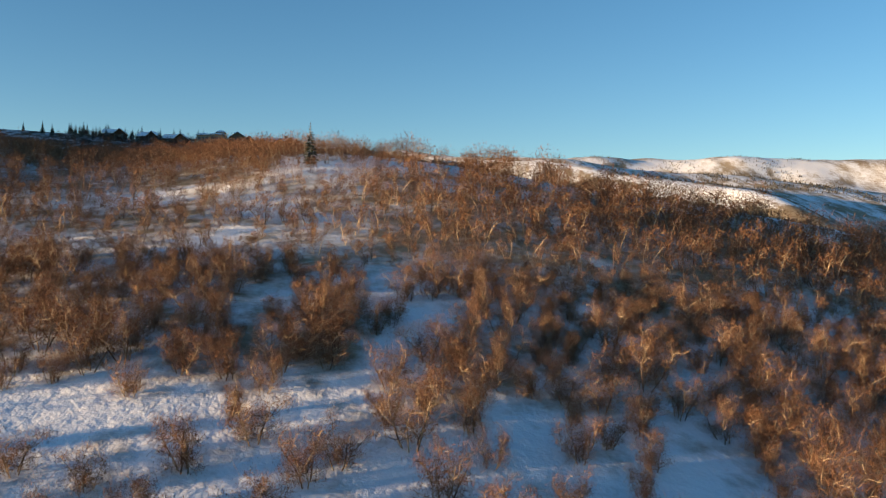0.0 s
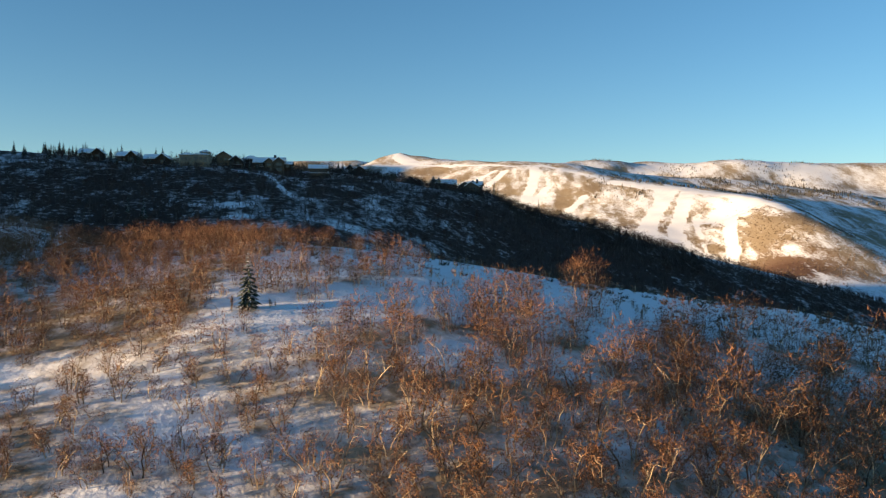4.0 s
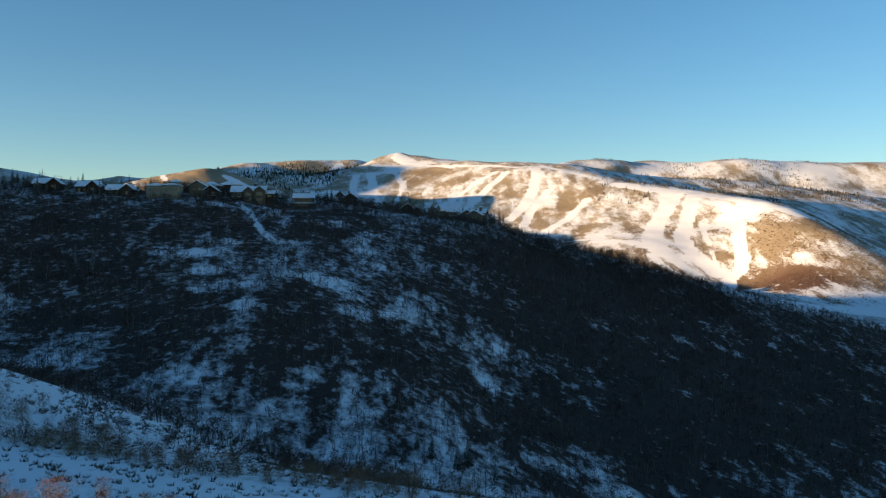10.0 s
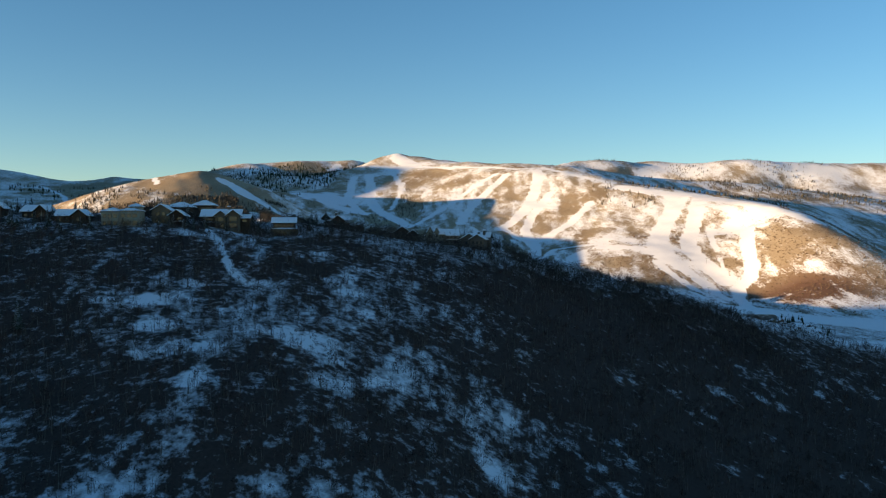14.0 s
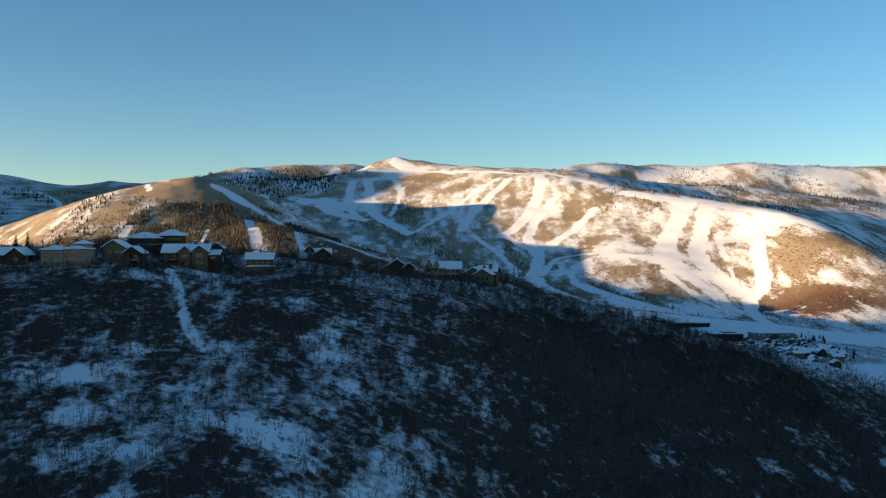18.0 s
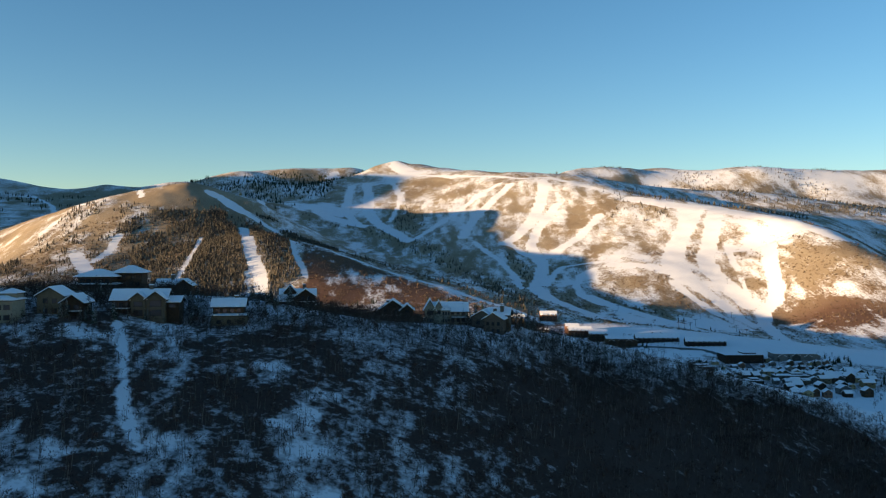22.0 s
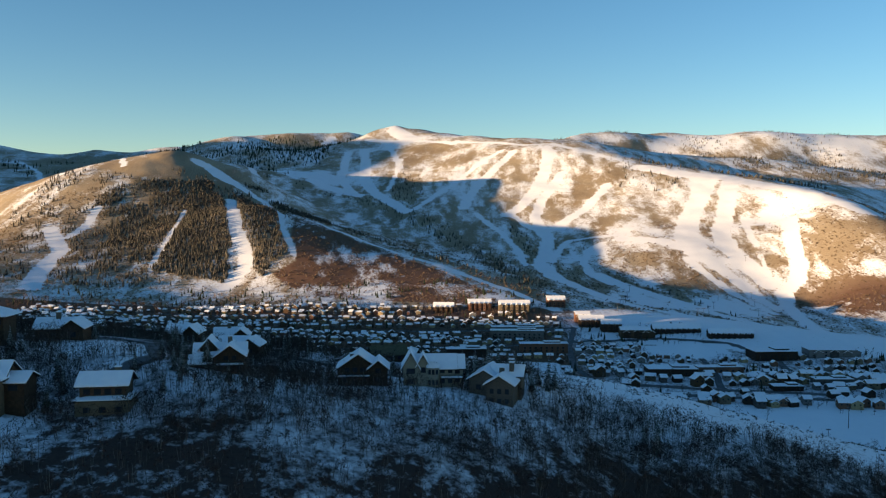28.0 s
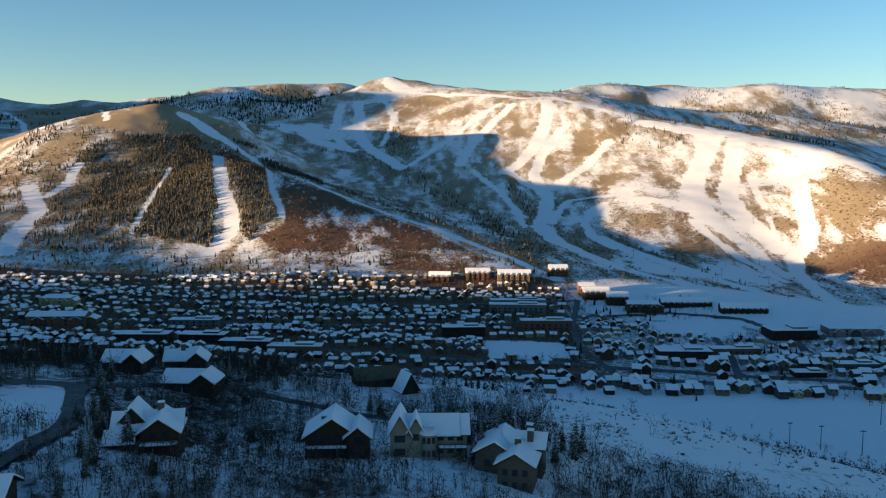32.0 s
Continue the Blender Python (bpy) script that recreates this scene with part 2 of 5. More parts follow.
FAR_RIGHT = [(426, 4050, 458), (519, 4100, 480), (628, 4150, 502), (765, 4200, 511), (880, 4250, 508), (944, 4300, 501), (1088, 4500, 533), (1158, 4500, 519),
             (1254, 4450, 506), (1391, 4450, 530), (1482, 4400, 520), (1598, 4350, 494), (1636, 4250, 504), (1770, 4200, 501), (1970, 4150, 486), (2153, 4150, 488),
             (473, 4114, 460), (645, 4068, 469), (775, 4068, 464), (843, 3999, 402), (1021, 4137, 458), (1137, 3976, 417), (1260, 3999, 445), (1408, 4022, 465),
             (1505, 3999, 436), (1524, 3906, 365), (1592, 3860, 361), (1692, 3860, 368), (1861, 3860, 354), (740, 3020, 322), (900, 3100, 326), (1060, 3180, 326)]
BEHIND = [(60, 4200, 350), (330, 3600, 360), (-300, 4150, 380), (700, 2800, 250), (1150, 2250, 120), (1000, 1800, 30), (1192, 2700, 235), (1000, 2250, 130), (960, 1950, 60)]
FAR_LEFT = [(-2356, 4450, 518), (-2190, 4450, 493), (-2024, 4450, 443), (-1891, 4400, 429), (-1754, 4400, 434), (-1692, 4450, 454), (-1596, 4450, 440), (-1517, 4500, 443), (-1464, 4550, 466),
            (-1379, 4550, 472), (-1278, 4450, 445), (-1058, 3850, 402), (-1016, 4000, 454), (-955, 4050, 478), (-869, 4000, 464), (-818, 4050, 465), (-763, 4150, 494), (-699, 4150, 499),
            (-579, 4200, 496), (-534, 4250, 508), (-403, 4250, 502), (-800, 3710, 403), (-699, 3498, 353), (-648, 3869, 395), (-529, 3975, 418), (-419, 4028, 427), (-1224, 3498, 284),
            (-1467, 3498, 273), (-1370, 3074, 217)]
# added hills outside the view, east and south before the sun, to cast shade
SHADE_HILLS = [(-140, 198, 74), (-175, 175, 73), (-112, 84, 61), (-104, 116, 69), (-128, 128, 71), (-125, 55, 54), (-58, 138, 64), (-62, 172, 67), (-80, 200, 68), (-130, -60, 44), (-300, 0, 62), (0, -160, 20), (150, -100, 10), (300, 100, -6), (400, 500, -10), (600, 1000, -10),
              (-616, -53, 84), (-652, 51, 146), (-681, 136, 172), (-762, 372, 207), (-827, 561, 190), (-892, 750, 138), (-945, 890, 122), (-960, 950, 104), (-973, 986, 84),
              (-1038, 1175, 84), (-1087, 1317, 60), (-1185, 1600, 74), (-350, 250, 85), (-450, 600, 100), (-560, 1000, 50),
              (-1200, 300, 150), (-600, -500, 60), (-2900, 3500, 560), (-3300, 4200, 560), (-2600, 2450, 580), (-2400, 4100, 430),
              (-2600, 1600, 130), (-1900, 900, 120), (-1800, 2200, 150), (-2600, 0, 100), (-1300, -900, 60), (-3500, 1500, 120), (0, -900, 10), (900, -300, 0)]
FAR_SIDE = [(-2400, 5300, 300), (-1500, 5500, 330), (-600, 5000, 330), (0, 4800, 330), (700, 5000, 340), (1300, 5000, 340), (2000, 5000, 340)]
SPOTS = np.array(NEAR_HILL + NEAR_BROW + RAVINE + SHADY_FACE + SHADY_CREST + PLATEAU + TOWN_FLOOR + LEFT_HILL + LEFT_CREST + SPUR + BOWL + SKI_CREST + SKI_FACE
                 + SKI_FOOT + FAR_RIGHT + BEHIND + FAR_LEFT + FAR_SIDE + SHADE_HILLS, float)
CENTRE = (0.0, -250.0)


def polar(x, y):
    dx, dy = np.asarray(x, float) - CENTRE[0], np.asarray(y, float) - CENTRE[1]
    return np.stack([np.arctan2(dx, dy), 0.5 * np.log(dx * dx + dy * dy + 400.0)], -1)


def thin_plate(d2):
    return d2 * np.log(d2 + 1e-12)


def fit_land():
    p = polar(SPOTS[:, 0], SPOTS[:, 1])
    n = len(p)
    k = thin_plate(((p[:, None] - p[None]) ** 2).sum(-1)) + np.eye(n) * 6e-6
    q = np.hstack([np.ones((n, 1)), p])
    a = np.block([[k, q], [q.T, np.zeros((3, 3))]])
    return p, np.linalg.solve(a, np.concatenate([SPOTS[:, 2], np.zeros(3)]))


LAND_P, LAND_W = fit_land()


def lattice(ix, iy, seed):
    h = (ix * 374761393 + iy * 668265263 + seed * 974634777) & 0x7FFFFFFF
    h = ((h ^ (h >> 13)) * 1274126177) & 0x7FFFFFFF
    return ((h ^ (h >> 16)) & 0xFFFF) / 65535.0


def value_noise(x, y, seed=0):
    fx, fy = np.floor(x), np.floor(y)
    ix, iy = fx.astype(np.int64), fy.astype(np.int64)
    u, v = x - fx, y - fy
    u, v = u * u * (3 - 2 * u), v * v * (3 - 2 * v)
    a = lattice(ix, iy, seed) * (1 - u) + lattice(ix + 1, iy, seed) * u
    b = lattice(ix, iy + 1, seed) * (1 - u) + lattice(ix + 1, iy + 1, seed) * u
    return a * (1 - v) + b * v


def fbm(x, y, octaves=4, seed=0):
    total, amp, norm = 0.0, 1.0, 0.0
    for o in range(octaves):
        total = total + amp * value_noise(x * 2 ** o + 17.3 * o, y * 2 ** o - 9.1 * o, seed + o)
        norm, amp = norm + amp, amp * 0.5
    return total / norm


def height(x, y):
    """The ground's height, for arrays or single numbers."""
    x, y = np.atleast_1d(np.asarray(x, float)), np.atleast_1d(np.asarray(y, float))
    out = np.empty(x.shape)
    fx, fy, fo = x.ravel(), y.ravel(), out.reshape(-1)
    for i in range(0, len(fx), 40000):
        p = polar(fx[i:i + 40000], fy[i:i + 40000])
        d2 = (p ** 2).sum(1)[:, None] + (LAND_P ** 2).sum(1)[None] - 2 * p @ LAND_P.T
        fo[i:i + 40000] = thin_plate(np.maximum(d2, 0)) @ LAND_W[:-3] + LAND_W[-3] + p @ LAND_W[-2:]
    far = np.clip((y - 1500) / 900, 0, 1)
    out += far * 12 * (fbm(x / 260, y / 420, 4, 3) - 0.5) + (fbm(x / 60, y / 60, 3, 7) - 0.5) * (1.2 + 5 * far)
    out += (fbm(x / 9, y / 9, 3, 9) - 0.5) * 0.7 * np.clip((700 - y) / 300, 0, 1)
    return np.clip(out, -60, 660)


def ground(x, y):
    return float(height(x, y)[0])

# ---- the ground: one sheet to the horizon ----
def sheet(name, x, y, z, cols, rows, closed=False):
    """A mesh over a grid of points, rows by cols."""
    mesh = bpy.data.meshes.new(name)
    i = np.arange(rows * cols).reshape(rows, cols)
    if closed:
        i = np.hstack([i, i[:, :1]])
    quads = np.stack([i[:-1, :-1], i[:-1, 1:], i[1:, 1:], i[1:, :-1]], -1).reshape(-1, 4)[:, ::-1]
    mesh.vertices.add(rows * cols)
    mesh.vertices.foreach_set("co", np.stack([x, y, z], -1).astype(np.float32).ravel())
    mesh.loops.add(len(quads) * 4)
    mesh.loops.foreach_set("vertex_index", quads.astype(np.int32).ravel())
    mesh.polygons.add(len(quads))
    mesh.polygons.foreach_set("loop_start", (np.arange(len(quads)) * 4).astype(np.int32))
    mesh.polygons.foreach_set("use_smooth", np.ones(len(quads), bool))
    mesh.update(calc_edges=True)
    mesh.validate()
    return mesh


RUNS, ROADS, PATCHES = [], [], []


def ski_run(width, *points):
    RUNS.append((width, points))


def road(width, *points):
    ROADS.append((width, points))


def patch(x, y, radius, brush):
    PATCHES.append((x, y, radius, brush))


ski_run(20, (-464, 2191), (-395, 1943), (-371, 1857), (-345, 1801), (-325, 1743), (-324, 1713), (-333, 1692), (-335, 1656))
ski_run(8, (-537, 2105), (-491, 1869), (-484, 1782), (-476, 1746))
ski_run(26, (-758, 1991), (-658, 1816), (-647, 1749), (-628, 1667), (-587, 1562))
ski_run(15, (-712, 2103), (-698, 1994), (-691, 1911))
ski_run(31, (-599, 2410), (-572, 2404), (-528, 2353), (-493, 2321))
ski_run(14, (-493, 2321), (-462, 2297), (-403, 2240), (-355, 2130), (-270, 2040), (-185, 1945), (-100, 1855), (-20, 1775), (40, 1690), (86, 1589), (111, 1525), (137, 1478))
ski_run(8, (-360, 2157), (-297, 1898), (-272, 1822), (-250, 1750))
ski_run(18, (-600, 2900), (-556, 2801), (-508, 2740), (-440, 2650), (-372, 2600))
ski_run(59, (-524, 3116), (-427, 3058), (-334, 3012))
ski_run(42, (-405, 2926), (-331, 2861), (-260, 2793))
ski_run(30, (-311, 3521), (-279, 3236), (-263, 3024), (-217, 2832), (-141, 2638), (-111, 2553))
ski_run(25, (-369, 3499), (-351, 3258), (-339, 3045), (-292, 2869), (-255, 2778))
ski_run(15, (-242, 3629), (-184, 3312), (-155, 3126))
ski_run(12, (-163, 3272), (-167, 3040), (-177, 2833))
ski_run(17, (164, 3031), (104, 2964), (51, 2881), (-5, 2757), (-41, 2686), (-81, 2571), (-110, 2533))
ski_run(25, (195, 2985), (157, 2908), (95, 2782), (55, 2650), (37, 2538))
ski_run(29, (296, 2960), (290, 2888), (263, 2740), (221, 2613), (173, 2503), (145, 2466))
ski_run(24, (311, 2718), (279, 2655), (230, 2526), (206, 2410), (211, 2330))
ski_run(24, (402, 2548), (331, 2428), (278, 2366), (224, 2305))
ski_run(28, (211, 2330), (218, 2252), (200, 2130), (179, 2038))
ski_run(13, (153, 2465), (176, 2384), (202, 2325))
ski_run(11, (68, 2489), (121, 2323), (150, 2155), (146, 1994))
ski_run(14, (199, 2032), (233, 2152), (255, 2203), (309, 2198), (359, 2177))
ski_run(12, (321, 2138), (282, 2101), (260, 2011), (254, 1903), (276, 1829))
ski_run(45, (623, 2491), (582, 2352), (523, 2231), (473, 2083), (466, 1976))
ski_run(35, (665, 2407), (594, 2209), (549, 2104), (528, 1988), (538, 1918), (553, 1849))
ski_run(21, (648, 2464), (604, 2374), (567, 2299))
ski_run(9, (617, 2164), (588, 2038), (582, 1984))
ski_run(5, (572, 1944), (560, 1859))
ski_run(26, (683, 2092), (634, 1952), (618, 1878), (600, 1841), (569, 1817), (542, 1737))
ski_run(24, (466, 1976), (488, 1898), (512, 1828), (521, 1712))
ski_run(13, (439, 1946), (456, 1883), (482, 1794), (493, 1661))
ski_run(50, (508, 2639), (584, 2522), (684, 2436), (732, 2286), (772, 2103), (789, 1983))
ski_run(28, (353, 2144), (425, 2074), (453, 1999))
ski_run(32, (176, 2014), (186, 1850), (221, 1753), (257, 1669), (298, 1517), (338, 1386), (395, 1340))
ski_run(24, (266, 1904), (304, 1810), (358, 1738), (399, 1602), (402, 1419), (440, 1358))
ski_run(19, (542, 1737), (520, 1628), (486, 1471), (445, 1287))
ski_run(17, (23, 3383), (131, 3227), (241, 3040), (314, 3008), (399, 2857), (494, 2707))
ski_run(65, (-216, 3811), (-189, 3732), (-141, 3604))
ski_run(25, (-317, 3712), (-226, 3636), (-96, 3518), (22, 3349))
ski_run(16, (-1862, 4082), (-1633, 3758), (-894, 2345))
ski_run(11, (-1509, 4218), (-747, 2333))
ski_run(29, (-521, 4174), (-539, 4050), (-490, 4123))

# roads of the houses on the hill, and of the town
road(5, (-92, 603), (-85, 609), (-83, 618), (-89, 638), (-98, 660), (-104, 676), (-92, 690), (-80, 706), (-66, 706), (-52, 699), (-40, 700), (-27, 696), (-8, 698), (8, 690))
road(7, (-150, 640), (-118, 668), (-104, 676))
road(8, (20, 1120), (100, 1128), (170, 1112), (235, 1100), (330, 1092))
road(7, (330, 1110), (220, 1128), (120, 1150), (0, 1158), (-120, 1172))
road(6, (140, 1130), (122, 1200), (130, 1290), (150, 1390))
road(8, (-420, 1110), (-240, 1120), (-60, 1112), (20, 1120))
road(8, (170, 1330), (240, 1345), (310, 1318), (340, 1265), (330, 1200))
road(7, (-330, 1240), (-120, 1260), (60, 1290), (160, 1330))
road(7, (-350, 1330), (-150, 1345), (30, 1370), (150, 1390))
road(6, (-360, 1420), (-160, 1425), (20, 1430))
road(6, (235, 1100), (255, 1180), (262, 1250))

for knoll_x, knoll_y, radius in ((767, 4034, 95), (1380, 3909, 130), (1018, 4038, 70), (1144, 3920, 70), (1777, 3836, 80)):  # tan knolls beyond the ski mountain
    patch(knoll_x, knoll_y, radius, 0.4)
# brushwood (above 0) and open snow (below 0) on the hills
patch(-640, 2360, 130, 0.35), patch(-620, 2020, 170, 0.25), patch(-760, 2000, 50, -0.3), patch(-263, 1605, 60, -0.12)
patch(-81, 3319, 130, 0.35), patch(0, 3050, 90, 0.25), patch(208, 2745, 45, 0.3), patch(454, 2618, 80, 0.35), patch(320, 2529, 55, 0.4), patch(358, 2292, 60, 0.4)
patch(450, 2320, 45, 0.35), patch(533, 2195, 16, 0.6), patch(611, 2096, 32, 0.5), patch(583, 1905, 30, 0.6), patch(367, 1962, 26, 0.7), patch(393, 1834, 36, 0.6)
patch(618, 1760, 60, 0.7), patch(660, 1700, 60, 0.7), patch(701, 1902, 70, 0.35), patch(607, 2459, 18, 0.6), patch(640, 2150, 40, -0.3), patch(700, 2150, 60, -0.35)
patch(430, 1680, 60, -0.7), patch(330, 1700, 60, -0.6), patch(-400, 3020, 110, -0.7), patch(-150, 3560, 110, -0.4), patch(480, 1930, 40, -0.5), patch(260, 2050, 50, -0.3)
patch(645, 3874, 90, 0.35), patch(750, 3691, 90, 0.3), patch(1018, 3597, 120, 0.35), patch(1233, 3566, 140, 0.5), patch(1341, 3311, 110, 0.4), patch(1100, 4200, 260, -0.45), patch(1550, 4100, 260, -0.4)
patch(-854, 3795, 130, -0.3), patch(-585, 4036, 140, 0.5), patch(-1500, 4000, 400, 0.4)
# clearings and dense wood on the shady face
patch(-125, 449, 7, -0.8), patch(-110, 451, 9, -0.9), patch(-100, 454, 8, -0.9), patch(-97, 430, 10, -0.9), patch(-83, 410, 10, -0.9), patch(-71, 383, 8, -0.8), patch(-91, 405, 7, -0.7)
patch(-97, 471, 5, -0.8), patch(-76, 446, 6, -0.8), patch(-57, 430, 8, -0.9), patch(-49, 425, 9, -0.95), patch(-42, 430, 9, -0.95), patch(-36, 417, 9, -0.95), patch(-35, 400, 8, -0.9)
patch(-50, 500, 5, -0.8), patch(-39, 489, 6, -0.9), patch(-32, 468, 6, -0.8), patch(-43, 510, 6, -0.8), patch(-15, 431, 8, -0.5), patch(-23, 412, 7, -0.6), patch(-74, 482, 5, -0.7)
patch(48, 336, 16, -0.5), patch(30, 342, 10, -0.4), patch(137, 532, 8, -0.9), patch(118, 523, 6, -0.8), patch(148, 525, 7, -0.8), patch(52, 412, 14, -0.5), patch(20, 428, 4, -0.8), patch(25, 418, 4, -0.8), patch(14, 388, 7, -0.5)
patch(-56, 538, 6, -0.8), patch(-38, 522, 6, -0.8), patch(-10, 350, 14, -0.45), patch(-74, 335, 9, -0.6), patch(-104, 570, 9, -0.9)
patch(-121, 545, 9, -0.9), patch(-125, 455, 10, -0.4), patch(-8, 625, 12, -0.7), patch(-30, 632, 9, -0.8), patch(16, 456, 25, 0.4), patch(70, 540, 70, 0.2), patch(110, 600, 70, 0.2), patch(10, 560, 60, 0.2), patch(170, 500, 60, 0.2)
patch(60, 470, 30, 0.4), patch(-5, 470, 14, 0.5), patch(-150, 420, 30, 0.25), patch(60, 385, 40, 0.3), patch(10, 365, 25, 0.25), patch(115, 450, 45, 0.3), patch(-180, 490, 60, 0.3), patch(-115, 505, 40, 0.3), patch(-75, 365, 50, 0.22), patch(-25, 375, 35, 0.18), patch(-120, 400, 40, 0.2), patch(-200, 440, 50, 0.3), patch(-55, 515, 22, 0.2), patch(-60, 560, 30, 0.25)
# woods of the ski mountains, by their outlines
DENSE_WOOD = [(-570, 2290), (-544, 2094), (-489, 1841), (-469, 1739), (-409, 1700), (-344, 1676), (-348, 1739), (-390, 1886), (-485, 2207), (-534, 2293)]
OPEN_WOOD = [(-736, 2190), (-666, 2254), (-572, 2298), (-548, 2122), (-477, 1750), (-571, 1743), (-645, 2004), (-724, 2078)]
EAST_WOOD = [(-467, 2244), (-406, 2207), (-355, 2133), (-292, 1866), (-265, 1759), (-287, 1682), (-316, 1733), (-348, 1832), (-387, 1942)]
RUSSET = [(-297, 2004), (-250, 2010), (-170, 1900), (-82, 1810), (-6, 1718), (55, 1580), (100, 1494), (51, 1485), (-19, 1507), (-92, 1526), (-168, 1552), (-249, 1654), (-273, 1695), (-242, 1732), (-274, 1854)]
SUMMIT_WOOD = [(-196, 3085), (-89, 3012), (-65, 2757), (-97, 2619), (-146, 2705), (-184, 2862)]
FORK_WOOD = [(146, 2402), (183, 2279), (176, 2092), (154, 2129), (132, 2295)]
TREE_LINES = [(26, [(-376, 2245), (-260, 2130), (-150, 2020), (-40, 1900), (50, 1740), (115, 1560)]), (46, [(-275, 2792), (-154, 2616), (-35, 2378), (69, 2099), (110, 1850), (120, 1700)]),
              (34, [(-553, 2429), (-491, 2366), (-434, 2336)]), (40, [(-560, 2960), (-452, 2880), (-353, 2760)]), (14, [(302, 1868), (367, 1770), (412, 1600)]),
              (60, [(560, 2760), (760, 2480), (960, 2300), (1100, 2050)]), (40, [(820, 3300), (1000, 3150), (1130, 3020), (1230, 2900)])]
FIELDS = [(38, 110, 1164, 1216), (208, 300, 1256, 1312), (215, 330, 940, 1050)]
CUT = [(-117, 563), (-105, 537), (-96, 514), (-90, 497), (-78, 476)]


def line_distance(x, y, points):
    best = np.full(x.shape, 1e9)
    for (ax, ay), (bx, by) in zip(points[:-1], points[1:]):
        dx, dy = bx - ax, by - ay
        u = np.clip(((x - ax) * dx + (y - ay) * dy) / (dx * dx + dy * dy), 0, 1)
        best = np.minimum(best, np.hypot(x - ax - u * dx, y - ay - u * dy))
    return best


def inside(x, y, outline):
    """Which points lie inside an outline."""
    hit = np.zeros(np.shape(x), bool)
    for (ax, ay), (bx, by) in zip(outline, outline[1:] + outline[:1]):
        hit ^= ((ay > y) != (by > y)) & (x < (bx - ax) * (y - ay) / (by - ay + 1e-9) + ax)
    return hit


def far_wood(x, y):
    """How thickly trees stand on the ski mountains, 0 to 1."""
    jx, jy = x + 26 * (fbm(x / 40, y / 40, 3, 131) - 0.5), y + 50 * (fbm(x / 40, y / 40, 3, 133) - 0.5)
    d = 0.95 * inside(jx, jy, DENSE_WOOD) + 0.6 * inside(jx, jy, EAST_WOOD) + 0.62 * inside(jx, jy, OPEN_WOOD) * np.clip(4 * (fbm(x / 45, y / 70, 3, 135) - 0.3), 0, 1)
    d = d + 0.8 * inside(jx, jy, SUMMIT_WOOD) + 0.8 * inside(jx, jy, FORK_WOOD)
    for width, points in TREE_LINES:
        d = d + 0.85 * np.clip(1.6 - line_distance(jx, jy, points) / width * 1.6, 0, 1)
    d = d + 0.1 * (x < -420) * (y > 1640) * (y < 2260) * np.clip(6 * (fbm(x / 30, y / 40, 2, 137) - 0.42), 0, 1)
    return np.clip(d, 0, 1)


def in_field(x, y):
    hit = np.zeros(np.shape(x), bool)
    for x0, x1, y0, y1 in FIELDS:
        hit |= (x > x0) & (x < x1) & (y > y0) & (y < y1)
    return hit


OAK_CLUMPS = [(-17, 121, 2.5), (-15, 114, 2), (-16, 132, 2.5), (-7, 107, 4), (-9, 131, 3), (-11, 123, 3), (2, 117, 2.2), (2, 111, 2.5), (5, 111, 2.5), (7, 118, 2),
              (14, 124, 2), (21, 116, 3.5), (19, 116, 3), (25, 118, 3), (33, 130, 2), (-2, 109, 2.5), (8, 109, 2), (12, 110, 2), (19, 155, 3), (-13, 147, 3), (35, 121, 3), (42, 124, 3)]
OAK_GAPS = [(-37, 98, 5, 4.5), (-20.5, 81, 1.8, 3.5), (-19, 91, 3, 3.2), (-17, 110, 3.5, 4.5), (-3, 58, 2.6, 8), (30, 75, 4, 5)]


def wood_at(x, y):
    """How thickly the oak brush stands on the near hill, 0 to 1."""
    x, y = np.asarray(x, float), np.asarray(y, float)
    n = fbm(x / 11, y / 11, 3, 71) - 0.5
    jx, jy = x + 7 * (fbm(x / 6, y / 6, 2, 73) - 0.5), y + 7 * (fbm(x / 6, y / 6, 2, 75) - 0.5)
    lower = np.clip((105 + 10 * np.clip((x - 10) / 10, 0, 1) - jy) / 5, 0, 1) * (1.35 - 0.2 * np.clip((-12 - x) / 10, 0, 1) - 0.3 * np.clip((84 - jy) / 10, 0, 1)) * np.clip((jy - 45) / 10, 0.2, 1)
    flank = np.clip((-22 - jx) / 4, 0, 1) * np.clip((jy - 99) / 5, 0, 1) * np.clip((172 - jy) / 10, 0, 1) * 1.6
    brow = 0.9 * np.clip(1.5 - line_distance(jx, jy, [(-75, 168), (-45, 158), (-22, 150)]) / 5, 0, 1) + 0.65 * np.clip(1.5 - line_distance(jx, jy, [(-95, 232), (-55, 212), (-30, 200), (-5, 196)]) / 7, 0, 1)
    clump = np.zeros(x.shape)
    for cx, cy, r in OAK_CLUMPS:
        clump = np.maximum(clump, np.clip(2.2 - 1.6 * np.hypot(jx - cx, jy - cy) / r, 0, 1))
    d = np.maximum(np.maximum(lower, flank), np.maximum(brow, clump))
    for cx, cy, rx, ry in OAK_GAPS:
        d = d * (1 - 0.93 * np.clip(1.6 - np.hypot((jx - cx) / rx, (jy - cy) / ry), 0, 1))
    return np.clip(d + 1.5 * n * (d > 0.25), 0, 1) * (y > 8) * (y < 290)


